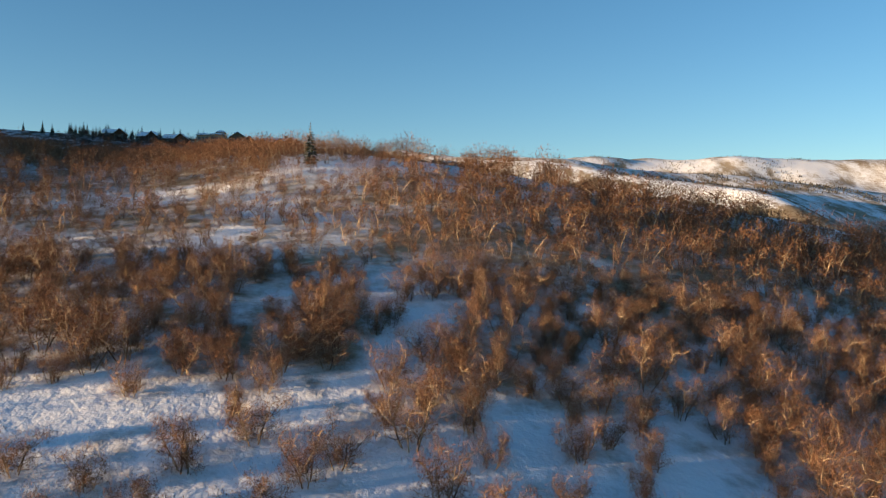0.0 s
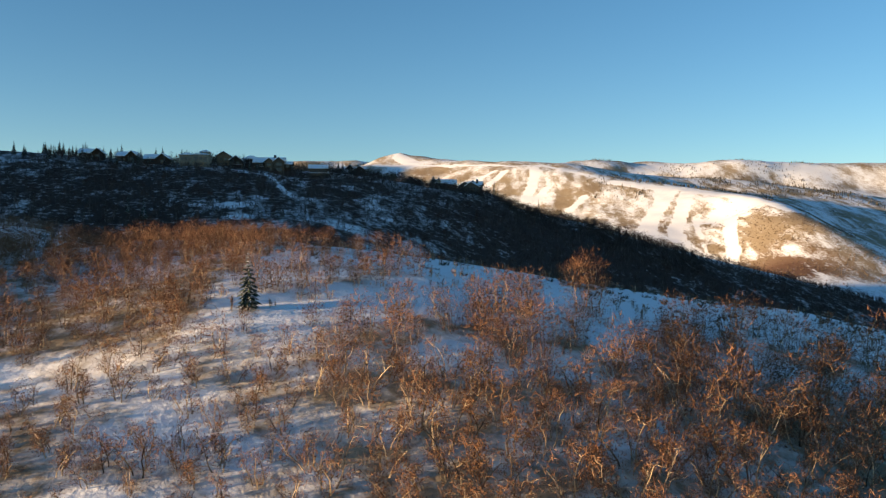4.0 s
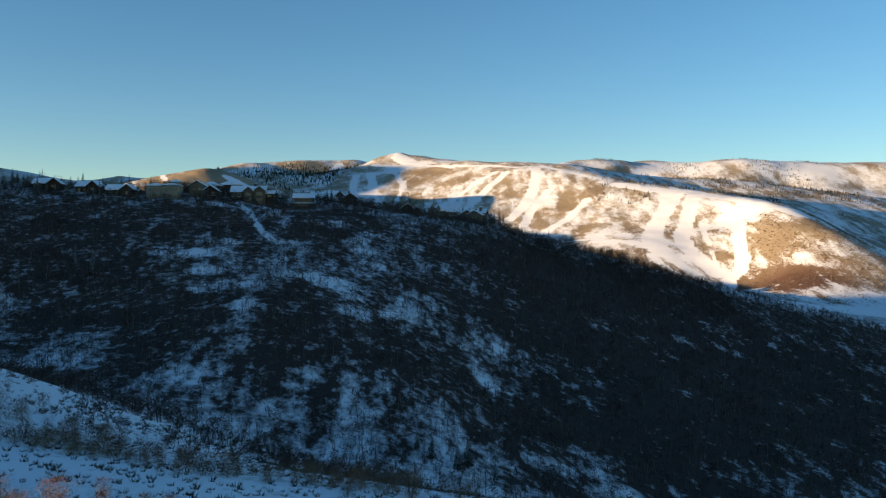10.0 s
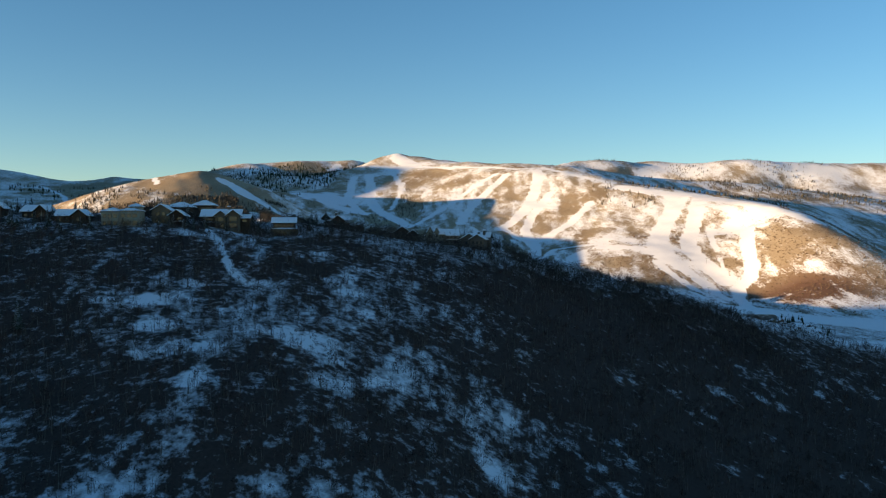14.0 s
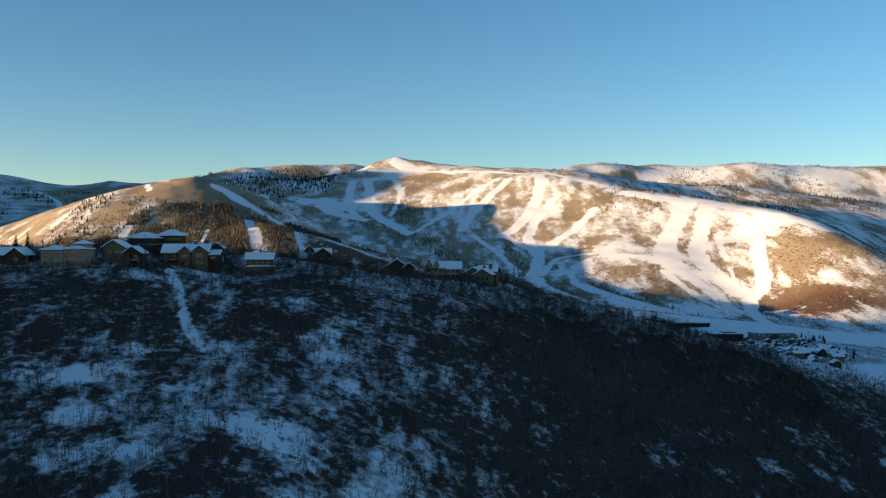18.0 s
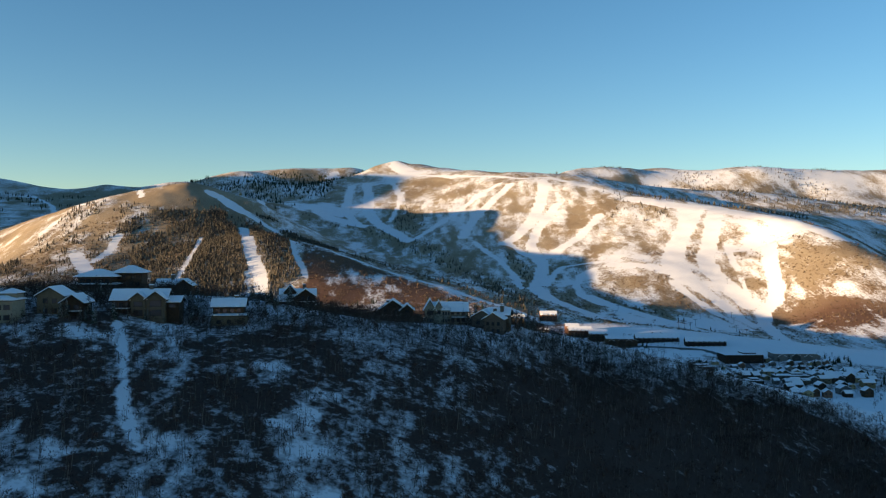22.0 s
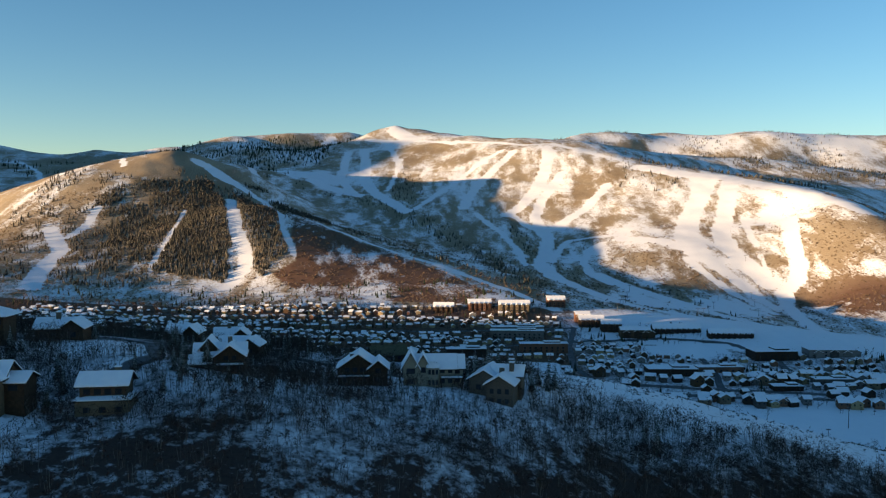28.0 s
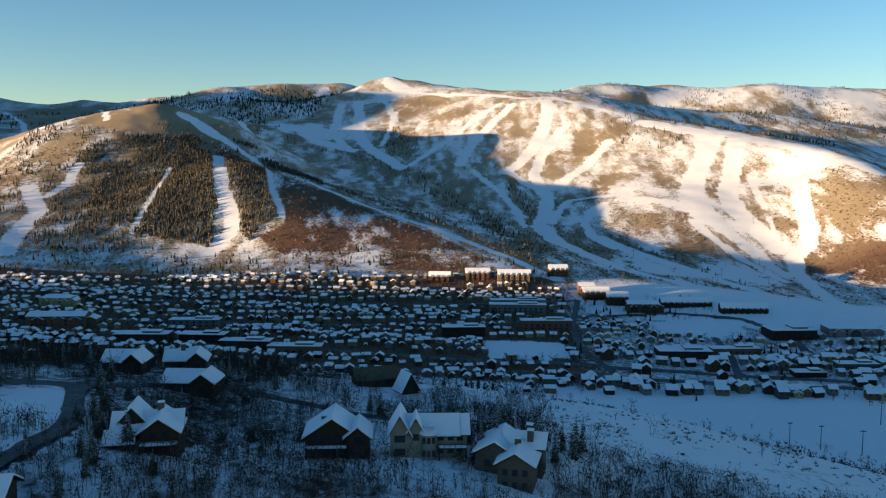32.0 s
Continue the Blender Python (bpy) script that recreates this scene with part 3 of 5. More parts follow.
def cover_of(x, y):
    """How much brush (0 to 1) and how much road lies on the snow at a place."""
    x, y = np.asarray(x, float), np.asarray(y, float)
    far = np.clip((y - 1440) / 70, 0, 1)
    face = np.clip((y - 290) / 30, 0, 1) * np.clip((606 + 26 * np.clip((x - 5) / 20, 0, 1) + 0.35 * np.clip(x - 20, 0, 120) - y) / 45, 0, 1)
    brush = far * (0.59 - 0.04 * np.clip((y - 2950) / 400, 0, 1) * (x > 300) + 0.9 * (fbm(x / 60, y / 110, 4, 21) - 0.5) + 0.9 * (fbm(x / 14, y / 60, 3, 23) - 0.5) * np.clip((3300 - y) / 300, 0.25, 1))
    brush += face * (0.62 + 0.2 * np.clip((x - 10) / 60, 0, 1) + 0.5 * (fbm(x / 14, y / 50, 3, 31) - 0.5) + 0.7 * (fbm(x / 3, y / 11, 3, 33) - 0.5))
    brush += (1 - far) * (1 - face) * (0.16 + 0.5 * (fbm(x / 14, y / 14, 3, 41) - 0.5)) * np.clip((900 - y) / 200, 0.5, 1)
    brush += (0.44 + 0.06 * np.clip((x + 4) / 12, 0, 1)) * wood_at(x, y)
    brush += 0.4 * np.clip((y - 775) / 20, 0, 1) * np.clip((1090 - y) / 20, 0, 1) * np.clip((40 - x) / 60, 0, 1)
    brush += (0.95 - 0.5 * np.clip((x - 100) / 50, 0, 1)) * np.clip((y - 1085) / 20, 0, 1) * np.clip((1490 - y) / 20, 0, 1) * np.clip((170 + np.maximum(0, 1340 - y) * 3 - x) / 20, 0, 1)
    for px, py, r, b in PATCHES:
        if 300 < py < 640 and b < 0:
            r, b = r * 0.9, b * 0.6
        at = np.nonzero((np.abs(x - px) < 3 * r) & (np.abs(y - py) < 3 * r))
        qx, qy = x[at], y[at]
        d = np.hypot(qx - px, qy - py) / r + 1.4 * (fbm(qx / r * 1.8, qy / r * 1.8, 4, 51) - 0.5) + 0.9 * (fbm(qx / r * 6, qy / r * 6, 2, 53) - 0.5)
        brush[at] += b * np.clip(1.5 - 1.3 * d, 0, 1)
    brush += 0.16 * np.clip((-420 - x) / 40, 0, 1) * np.clip((y - 1640) / 40, 0, 1) * np.clip((2650 - y) / 60, 0, 1)
    brush += 0.5 * inside(x, y, RUSSET) * np.clip(2.6 * (fbm(x / 45, y / 45, 3, 139) - 0.22), 0, 1) * np.clip(3 * (fbm(x / 12, y / 30, 3, 141) - 0.2), 0.1, 1) + 0.3 * far_wood(x, y)
    brush = np.where((y > 290) & (y < 680), np.minimum(brush, 0.84 + 0.16 * np.clip((x - 5) / 40, 0, 1)), brush)
    wobble = fbm(x / 14, y / 14, 2, 61) - 0.5
    for width, points in RUNS:
        (x0, y0), (x1, y1) = np.min(points, axis=0) - width - 20, np.max(points, axis=0) + width + 20
        at = np.nonzero((x > x0) & (x < x1) & (y > y0) & (y < y1))
        d = line_distance(x[at], y[at], points) + wobble[at] * 6
        brush[at] *= np.clip((d - width * 0.5) / 4 + 0.3, 0, 1)
    brush *= np.clip((line_distance(x, y, CUT) + wobble * 3 - 0.7) / 1.0, 0, 1)
    lane = np.zeros(x.shape)
    for width, points in ROADS:
        lane = np.maximum(lane, np.clip((width * 0.5 + 0.6 - line_distance(x, y, points)) / 1.2, 0, 1))
    brush += (0.2 + 0.22 * np.clip((-52 - x) / 10, 0, 1) * np.clip((y - 640) / 15, 0, 1)) * np.clip((y - 575) / 20, 0, 1) * np.clip((780 - y) / 30, 0, 1) * np.clip((15 - x) / 10, 0, 1) * np.clip(np.hypot((x + 104) / 13, (y - 642) / 22) * 4 - 4, 0, 1)
    brush[in_field(x, y)] = 0
    return np.clip(brush, 0, 1), lane


def build_ground():
    inner = np.concatenate([np.linspace(-180, -30, 36, endpoint=False), np.linspace(-30, 30, 440, endpoint=False), np.linspace(30, 180, 32, endpoint=False)])
    radius = np.concatenate([[3, 15, 50, 110, 170], np.geomspace(235, 520, 70, endpoint=False), np.linspace(520, 900, 230, endpoint=False), np.geomspace(900, 1600, 90, endpoint=False), np.geomspace(1600, 4000, 360, endpoint=False), np.geomspace(4000, 5000, 30), [5400, 6200, 9000]])
    t, r = np.meshgrid(np.radians(inner), radius)
    x, y = CENTRE[0] + r * np.sin(t), CENTRE[1] + r * np.cos(t)
    z = height(x, y)
    mesh = sheet("ground", x, y, z, len(inner), len(radius), True)
    brush, lane = cover_of(x, y)
    layer = mesh.color_attributes.new("cover", "FLOAT_COLOR", "POINT")
    rgba = np.zeros((x.size, 4), np.float32)
    rgba[:, 0], rgba[:, 1] = brush.ravel(), lane.ravel()
    rgba[:, 3] = (np.clip((y - 1060) / 20, 0, 1) * np.clip((1500 - y) / 20, 0, 1) + inside(x, y, RUSSET) + np.clip((3 - np.hypot((x - 640) / 60, (y - 1680) / 60)) / 2, 0, 1)).ravel()  # russet brush
    rgba[:, 2] = (np.clip((y - 285) / 25, 0, 1) * np.clip((1090 - y) / 40, 0, 1)).ravel()  # darker thicket litter below the sunlit hills, with shade put into its colour
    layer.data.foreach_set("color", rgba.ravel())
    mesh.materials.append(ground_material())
    return tagged(new("ground", mesh), "snow-covered valley, hills and mountains with brown brush", "ground", kind="structure")


def ribbon(width, points, name, mat, label):
    """A strip laid along a line on the ground."""
    pts = []
    for (ax, ay), (bx, by) in zip(points[:-1], points[1:]):
        n = max(1, int(math.hypot(bx - ax, by - ay) / 4))
        pts += [(ax + (bx - ax) * i / n, ay + (by - ay) * i / n) for i in range(n)]
    pts = np.array(pts + [points[-1]], float)
    for _ in range(3):
        pts[1:-1] = (pts[:-2] + 2 * pts[1:-1] + pts[2:]) / 4
    way = np.gradient(pts, axis=0)
    way /= np.linalg.norm(way, axis=1)[:, None]
    side = np.stack([-way[:, 1], way[:, 0]], 1)
    k = np.array([-0.5, -0.25, 0, 0.25, 0.5])
    grid = pts[:, None] + side[:, None] * (k * width)[None, :, None]
    z = height(grid[..., 0], grid[..., 1])
    z = np.maximum(z, z[:, 2:3]) + np.array([0.05, 0.25, 0.28, 0.25, 0.05])[None]
    mesh = sheet(name, grid[..., 0], grid[..., 1], z, 5, len(pts))
    mesh.materials.append(mat)
    return tagged(new(name, mesh), label, "road", kind="structure")


build_ground()
ROAD_MAT = plain("packed_snow_road", (0.05, 0.047, 0.047), (0.20, 0.20, 0.21), 0.85, 0.25)
for width, points in ROADS:
    ribbon(width, points, "road", ROAD_MAT, "ploughed dark road between snowbanks")

# ---- meshes of triangles, parts and things ----
def tri_mesh(name, verts, tris, mats, index=None, smooth=False):
    mesh = bpy.data.meshes.new(name)
    used, tris = np.unique(np.asarray(tris).ravel(), return_inverse=True)
    verts, tris = np.asarray(verts, np.float32)[used], tris.reshape(-1, 3).astype(np.int32)
    mesh.vertices.add(len(verts))
    mesh.vertices.foreach_set("co", verts.ravel())
    mesh.loops.add(len(tris) * 3)
    mesh.loops.foreach_set("vertex_index", tris.ravel())
    mesh.polygons.add(len(tris))
    mesh.polygons.foreach_set("loop_start", (np.arange(len(tris)) * 3).astype(np.int32))
    for m in mats:
        mesh.materials.append(m)
    if index is not None:
        mesh.polygons.foreach_set("material_index", np.asarray(index, np.int32))
    mesh.polygons.foreach_set("use_smooth", np.full(len(tris), smooth))
    mesh.update(calc_edges=True)
    return mesh


class Soup:
    """Triangles gathered piece by piece."""
    def __init__(self):
        self.v, self.f, self.m, self.n = [], [], [], 0

    def add(self, verts, tris, mat=0):
        verts, tris = np.asarray(verts, float).reshape(-1, 3), np.asarray(tris, int).reshape(-1, 3)
        self.v.append(verts)
        self.f.append(tris + self.n)
        self.m.append(np.full(len(tris), mat))
        self.n += len(verts)

    def arrays(self):
        return np.concatenate(self.v), np.concatenate(self.f), np.concatenate(self.m)

    def tube(self, points, radii, sides, mat=0):
        points = np.asarray(points, float)
        way = points[-1] - points[0]
        side = np.cross(way, (0.3, 0.8, 0.52))
        side /= np.linalg.norm(side) + 1e-9
        other = np.cross(way, side)
        other /= np.linalg.norm(other) + 1e-9
        a = np.arange(sides) * 2 * math.pi / sides
        ring = np.cos(a)[:, None] * side + np.sin(a)[:, None] * other
        verts = np.concatenate([p + ring * r for p, r in zip(points, radii)])
        tris = []
        for i in range(len(points) - 1):
            for j in range(sides):
                p, q = i * sides + j, i * sides + (j + 1) % sides
                tris += [(p, q, q + sides), (p, q + sides, p + sides)]
        self.add(verts, tris, mat)

    def blade(self, p, q, width, rng, mat=0):
        p, q = np.asarray(p), np.asarray(q)
        side = np.cross(q - p, rng.normal(size=3))
        side *= width / 2 / (np.linalg.norm(side) + 1e-9)
        self.add([p - side, p + side, q], [(0, 1, 2)], mat)


def scatter(template, places, spin, scale, lean=None):
    """Copies of a template (verts, tris, mats) at places (n, 3), joined."""
    v, f, m = template
    n = len(places)
    c, s = np.cos(spin)[:, None], np.sin(spin)[:, None]
    w = v[None] * np.asarray(scale)[:, None, None] if np.ndim(scale) == 1 else v[None] * scale[:, None, :]
    x, y = w[..., 0] * c - w[..., 1] * s, w[..., 0] * s + w[..., 1] * c
    out = np.stack([x, y, w[..., 2]], -1) + places[:, None, :]
    return out.reshape(-1, 3), (f[None] + (np.arange(n) * len(v))[:, None, None]).reshape(-1, 3), np.tile(m, n)


def stuff(name, label, category, templates, places, rng, lo, hi, mats, size=None):
    """One object of many like pieces that nobody could count."""
    v, f, m, base = [], [], [], 0
    pick = rng.randint(len(templates), size=len(places))
    for k, t in enumerate(templates):
        p = places[pick == k]
        if len(p):
            a, b, c = scatter(t, p, rng.uniform(0, 6.28, len(p)), rng.uniform(lo, hi, len(p)) * (size(p) if size else 1.0))
            v.append(a), f.append(b + base), m.append(c)
            base += len(a)
    mesh = tri_mesh(name, np.concatenate(v), np.concatenate(f), mats, np.concatenate(m))
    return tagged(new(name, mesh), label, category, kind="stuff")


def part(name, data, mat, parent, label=""):
    """A mesh as one object under a thing or a part. data: a mesh, a bmesh or (verts, faces)."""
    if isinstance(data, tuple):
        mesh = bpy.data.meshes.new(name)
        mesh.from_pydata(data[0], [], data[1])
        data = mesh
    elif isinstance(data, bmesh.types.BMesh):
        mesh = bpy.data.meshes.new(name)
        data.to_mesh(mesh)
        data.free()
        data = mesh
    if mat is not None and not data.materials:
        data.materials.append(mat)
    ob = new(name, data)
    ob.parent = parent
    return tagged(ob, label)


def on_ground(xy):
    xy = np.asarray(xy, float).reshape(-1, 2)
    return np.column_stack([xy, height(xy[:, 0], xy[:, 1])])


# ---- trees ----
def oak_template(seed, stems, limbs, twigs, tall, twig_width, reach=(0.06, 0.12), sides=3, girth=0.014, lobe=0.15, low=False):
    """A bare crooked tree: stems, limbs, and round a limb's end a clump of fine twigs."""
    rng = np.random.RandomState(seed)
    s = Soup()
    ends = []
    for i in range(stems):
        a = 6.28 * (i + rng.uniform(-0.3, 0.3)) / stems
        c, d = math.cos(a), math.sin(a)
        thick, h = tall * girth * rng.uniform(0.8, 1.25), tall * rng.uniform(0.5, 0.68)
        foot = np.array([0.09 * tall * c, 0.09 * tall * d, -0.3])
        knee = foot + np.array([c * 0.07 + rng.normal() * 0.04, d * 0.07 + rng.normal() * 0.04, 0.55]) * h
        top = knee + np.array([c * 0.14 + rng.normal() * 0.1, d * 0.14 + rng.normal() * 0.1, 0.5]) * h
        s.tube([foot, knee, top], (thick, thick * 0.8, thick * 0.55), sides)
        for j in range(limbs):
            b = a + 6.28 * (j + rng.uniform(-0.35, 0.35)) / limbs
            p = (knee, top)[j % 2] * 0.7 + top * 0.3
            end = p + np.array([math.cos(b) * rng.uniform(0.12, 0.27), math.sin(b) * rng.uniform(0.12, 0.27), rng.uniform(0.08, 0.3)]) * tall
            bend = (p + end) / 2 + rng.normal(size=3) * tall * 0.04
            s.tube([p, bend, end] if sides > 3 else [p, end], (thick * 0.75, thick * 0.55, thick * 0.25) if sides > 3 else (thick * 0.45, thick * 0.15), 3)
            ends.append(end)
        ends += [top + (0, 0, 0.12 * tall), knee * 0.35 + top * 0.65] + ([knee, foot * 0.45 + knee * 0.55] if low else [])
    for k in range(twigs):
        e = ends[k % len(ends)]
        o = rng.normal(size=3) * tall * lobe * (0.62, 0.62, 0.46)
        way = o / (np.linalg.norm(o) + 1e-6) * 0.7 + rng.normal(size=3) * 0.45 + (0, 0, 0.3)
        s.blade(e + o, e + o + way * tall * rng.uniform(*reach), twig_width * rng.uniform(0.6, 1.4), rng, 1)
    return s.arrays()


def crooked_oak(seed, tall, stems, limbs, shoots, twigs, twig_width, thin=1.0):
    """A bare scrub oak seen near: zigzag stems and limbs, shorter shoots on them, and a haze of fine twigs."""
    rng = np.random.RandomState(seed)
    s = Soup()

    def zigzag(start, way, length, steps, bend, thick, end):
        pts = [np.asarray(start, float)]
        way = np.asarray(way, float) / np.linalg.norm(way)
        for _ in range(steps):
            way = way + rng.normal(size=3) * bend + (0, 0, 0.06)
            way /= np.linalg.norm(way)
            pts.append(pts[-1] + way * length / steps)
        s.tube(pts, np.linspace(thick, end, steps + 1) * thin, 3)
        return pts, way
    tips = []
    for i in range(stems):
        a = 6.283 * (i + rng.uniform(-0.3, 0.3)) / stems
        c, d = math.cos(a), math.sin(a)
        trunk, _ = zigzag((0.07 * tall * c, 0.07 * tall * d, -0.3), (0.3 * c, 0.3 * d, 1.0), tall * rng.uniform(0.5, 0.72), 4, 0.2, tall * 0.0125, tall * 0.005)
        for j in range(limbs):
            p = trunk[1 + j % 4]
            b = a + 6.283 * (j + rng.uniform(-0.4, 0.4)) / limbs
            limb, way = zigzag(p, (math.cos(b), math.sin(b), rng.uniform(0.15, 0.9)), tall * rng.uniform(0.18, 0.33), 5, 0.42, tall * 0.0062, tall * 0.0018)
            tips += limb[2:]
            for k in range(shoots):
                q = limb[1 + k % 4]
                shoot, _ = zigzag(q, way * 0.4 + rng.normal(size=3) * 0.7 + (0, 0, 0.35), tall * rng.uniform(0.08, 0.18), 2, 0.3, tall * 0.0035, tall * 0.0012)
                tips += shoot[1:]
    for k in range(twigs):
        e = tips[rng.randint(len(tips))] + rng.normal(size=3) * tall * 0.055
        way = rng.normal(size=3) * 0.6 + (0, 0, 0.35)
        s.blade(e, e + way * tall * rng.uniform(0.03, 0.075), twig_width * rng.uniform(0.6, 1.4), rng, 1)
    return s.arrays()


def thicket_template(seed, tall, stems=2, twigs=9, width=0.13, stem=0.075):
    """A slender bare tree: a few upright stems in a narrow haze of twigs."""
    rng = np.random.RandomState(seed)
    s = Soup()
    for i in range(stems):
        a, lean, r = rng.uniform(0, 6.28), rng.uniform(0.03, 0.2), rng.uniform(0, 0.7)
        h = tall * rng.uniform(0.7, 1.0)
        foot, way = np.array([r * math.cos(a), r * math.sin(a), -0.3]), np.array([lean * math.cos(a), lean * math.sin(a), 1.0]) * h
        s.tube([foot, foot + way], (stem, 0.03), 3)
        for _ in range(twigs):
            p = foot + way * rng.uniform(0.35, 1.0) + rng.normal(size=3) * tall * (0.1, 0.1, 0.04)
            s.blade(p, p + np.array([rng.normal() * 0.55, rng.normal() * 0.55, rng.uniform(0.2, 1.0)]) * tall * rng.uniform(0.08, 0.17), width * rng.uniform(0.7, 1.5), rng, 1)
    return s.arrays()


def conifer_template(seed, tall, tiers, boughs, spread=0.2):
    rng = np.random.RandomState(seed)
    s = Soup()
    s.tube([(0, 0, -0.4), (0, 0, tall * 0.55), (0, 0, tall)], (tall * 0.02, tall * 0.012, 0.01), 5, 0)
    for i in range(tiers):
        k = (i + 0.5) / tiers
        z = tall * (0.07 + 0.93 * k)
        reach = tall * spread * (1 - k) ** 0.85 + 0.06
        for j in range(boughs):
            a = 6.283 * (j + rng.uniform(-0.35, 0.35)) / boughs + i * 0.7
            r = reach * rng.uniform(0.72, 1.15)
            w = 3.6 * reach / boughs + 0.06
            c, d = math.cos(a), math.sin(a)
            root, tip = np.array([0, 0, z + 0.12 * r]), np.array([c * r, d * r, z - 0.38 * r + rng.uniform(-0.1, 0.1)])
            mid = root * 0.42 + tip * 0.58
            side = np.array([-d, c, 0]) * w * 0.5
            s.add([root, mid - side - (0, 0, 0.1 * r), mid + side - (0, 0, 0.1 * r), tip, mid + (0, 0, 0.09 * r)],
                  [(0, 1, 4), (0, 4, 2), (1, 3, 4), (4, 3, 2)], 1)
    return s.arrays()


def spire_template(seed, tall):
    """A far conifer: four ragged skirts, one over the other."""
    rng = np.random.RandomState(seed)
    s = Soup()
    for i in range(4):
        z0, z1, r = tall * (0.06 + 0.2 * i), tall * (0.45 + 0.19 * i), tall * 0.2 * (1 - 0.22 * i)
        a = np.arange(6) * 6.283 / 6 + rng.uniform(0, 1)
        rim = np.column_stack([np.cos(a) * r * rng.uniform(0.7, 1.2, 6), np.sin(a) * r * rng.uniform(0.7, 1.2, 6), z0 + rng.uniform(-0.06, 0.06, 6) * tall])
        s.add(np.vstack([rim, (0, 0, min(z1, tall))]), [(j, (j + 1) % 6, 6) for j in range(6)], 0)
    return s.arrays()


def tuft_template(seed, blades, tall, wide, width):
    rng = np.random.RandomState(seed)
    s = Soup()
    for _ in range(blades):
        a, r = rng.uniform(0, 6.28), rng.uniform(0, wide * 0.5)
        p = np.array([math.cos(a) * r, math.sin(a) * r, -0.05])
        q = np.array([math.cos(a) * wide * rng.uniform(0.4, 1), math.sin(a) * wide * rng.uniform(0.4, 1), tall * rng.uniform(0.5, 1)])
        s.blade(p, q, width * rng.uniform(0.6, 1.4), rng, 0)
    return s.arrays()


def build_near_oaks():
    rng = np.random.RandomState(11)
    pts, tries = [], rng.uniform((-115, 14), (110, 262), (26000, 2))
    keep = rng.uniform(0, 1, 26000) < wood_at(tries[:, 0], tries[:, 1])
    # thinned oaks left of the view are added only to shade the slope
    keep &= (np.abs(tries[:, 0]) < 10 + tries[:, 1] * 0.535) | ((tries[:, 0] < 0) & (tries[:, 1] > 100) & (tries[:, 1] < 165) & (rng.uniform(0, 1, 26000) < 0.35))
    grid = {}
    for p in tries[keep]:
        key = (int(p[0] // 2), int(p[1] // 2))
        if not any((p[0] - q[0]) ** 2 + (p[1] - q[1]) ** 2 < 3.6 for a in (-1, 0, 1) for b in (-1, 0, 1) for q in grid.get((key[0] + a, key[1] + b), ())):
            grid.setdefault(key, []).append(p)
            pts.append(p)
    pts = np.array(pts)
    pts = pts[np.argsort(pts[:, 1])]
    near = pts[(np.abs(pts[:, 0]) < 14 + 0.35 * pts[:, 1])][:300]
    chosen = {tuple(p) for p in near}
    rest = np.array([p for p in pts if tuple(p) not in chosen])
    kinds = []
    for i, tall in enumerate((4.2, 4.8, 5.2, 4.4, 3.8, 5.6)):
        v, f, m = crooked_oak(20 + i, tall, 4, 8, 4, 5600, 0.021)
        wood = tri_mesh("trunk", v, f[m == 0], [OAK_BARK])
        crown = tri_mesh("crown", v, f[m == 1], [OAK_TWIG])
        kinds.append((wood, crown))
    for p, z in zip(near, height(near[:, 0], near[:, 1])):
        wood, crown = kinds[rng.randint(len(kinds))]
        tree = tagged(new("oak_tree"), "bare winter scrub oak with sunlit crooked limbs in snow", "tree", "scrub oaks on the near hill")
        tree.matrix_world = pose(p[0], p[1], z, 0, 0, rng.uniform(0, 360)) @ Matrix.Scale(rng.uniform(0.75, 1.2) * (0.72 if p[1] < 82 else 1.0), 4)
        part("trunk", wood, None, tree)
        part("crown", crown, None, tree)
    small = [crooked_oak(40 + i, tall, 3, 4, 1, 880, 0.044, 1.1) for i, tall in enumerate((4.2, 5.0, 3.8, 4.6))]
    upper = rest[:, 1] > 101
    size = lambda p: (0.85 + 0.35 * np.clip((p[:, 0] + 14) / 22, 0, 1)) * (1.0 - 0.2 * np.clip((p[:, 1] - 140) / 30, 0, 1)) * (1.0 - 0.28 * np.clip((86 - p[:, 1]) / 6, 0, 1))
    stuff("scrub_oak_thicket", "brown leafless scrub oak thicket on the snowy near hill", "brushwood", small, on_ground(rest[~upper]), rng, 0.7, 1.15, [OAK_BARK, OAK_TWIG], size)
    bushy = [oak_template(44 + i, 5, 2, 780, tall, 0.052, (0.05, 0.105), 3, 0.009, 0.2, True) for i, tall in enumerate((3.6, 4.2, 3.0, 3.8))]
    stuff("scrub_oak_bushes", "rounded brown scrub oak bushes, their tops in low sun", "brushwood", bushy, on_ground(rest[upper]), rng, 0.6, 1.2, [OAK_BARK, OAK_TWIG], size)
    shrubs = rng.uniform((-30, 106), (70, 170), (420, 2))
    stuff("young_oaks", "small bare oak shrubs scattered on open snow", "shrubs", [thicket_template(50 + i, 1.5, 3, 22, 0.06, 0.03) for i in range(3)], on_ground(shrubs), rng, 0.5, 1.1, [OAK_BARK, OAK_TWIG])
    sage = rng.uniform((-120, 128), (120, 275), (13000, 2))
    sage = sage[rng.uniform(0, 1, len(sage)) < (0.1 + 1.8 * (fbm(sage[:, 0] / 8, sage[:, 1] / 8, 3, 81) - 0.3)) * np.clip((sage[:, 1] - 120) / 35, 0.1, 1)]
    tufts = [tuft_template(60 + i, 16, t, w, 0.09) for i, (t, w) in enumerate(((0.5, 0.6), (0.7, 0.8), (0.4, 0.5)))]
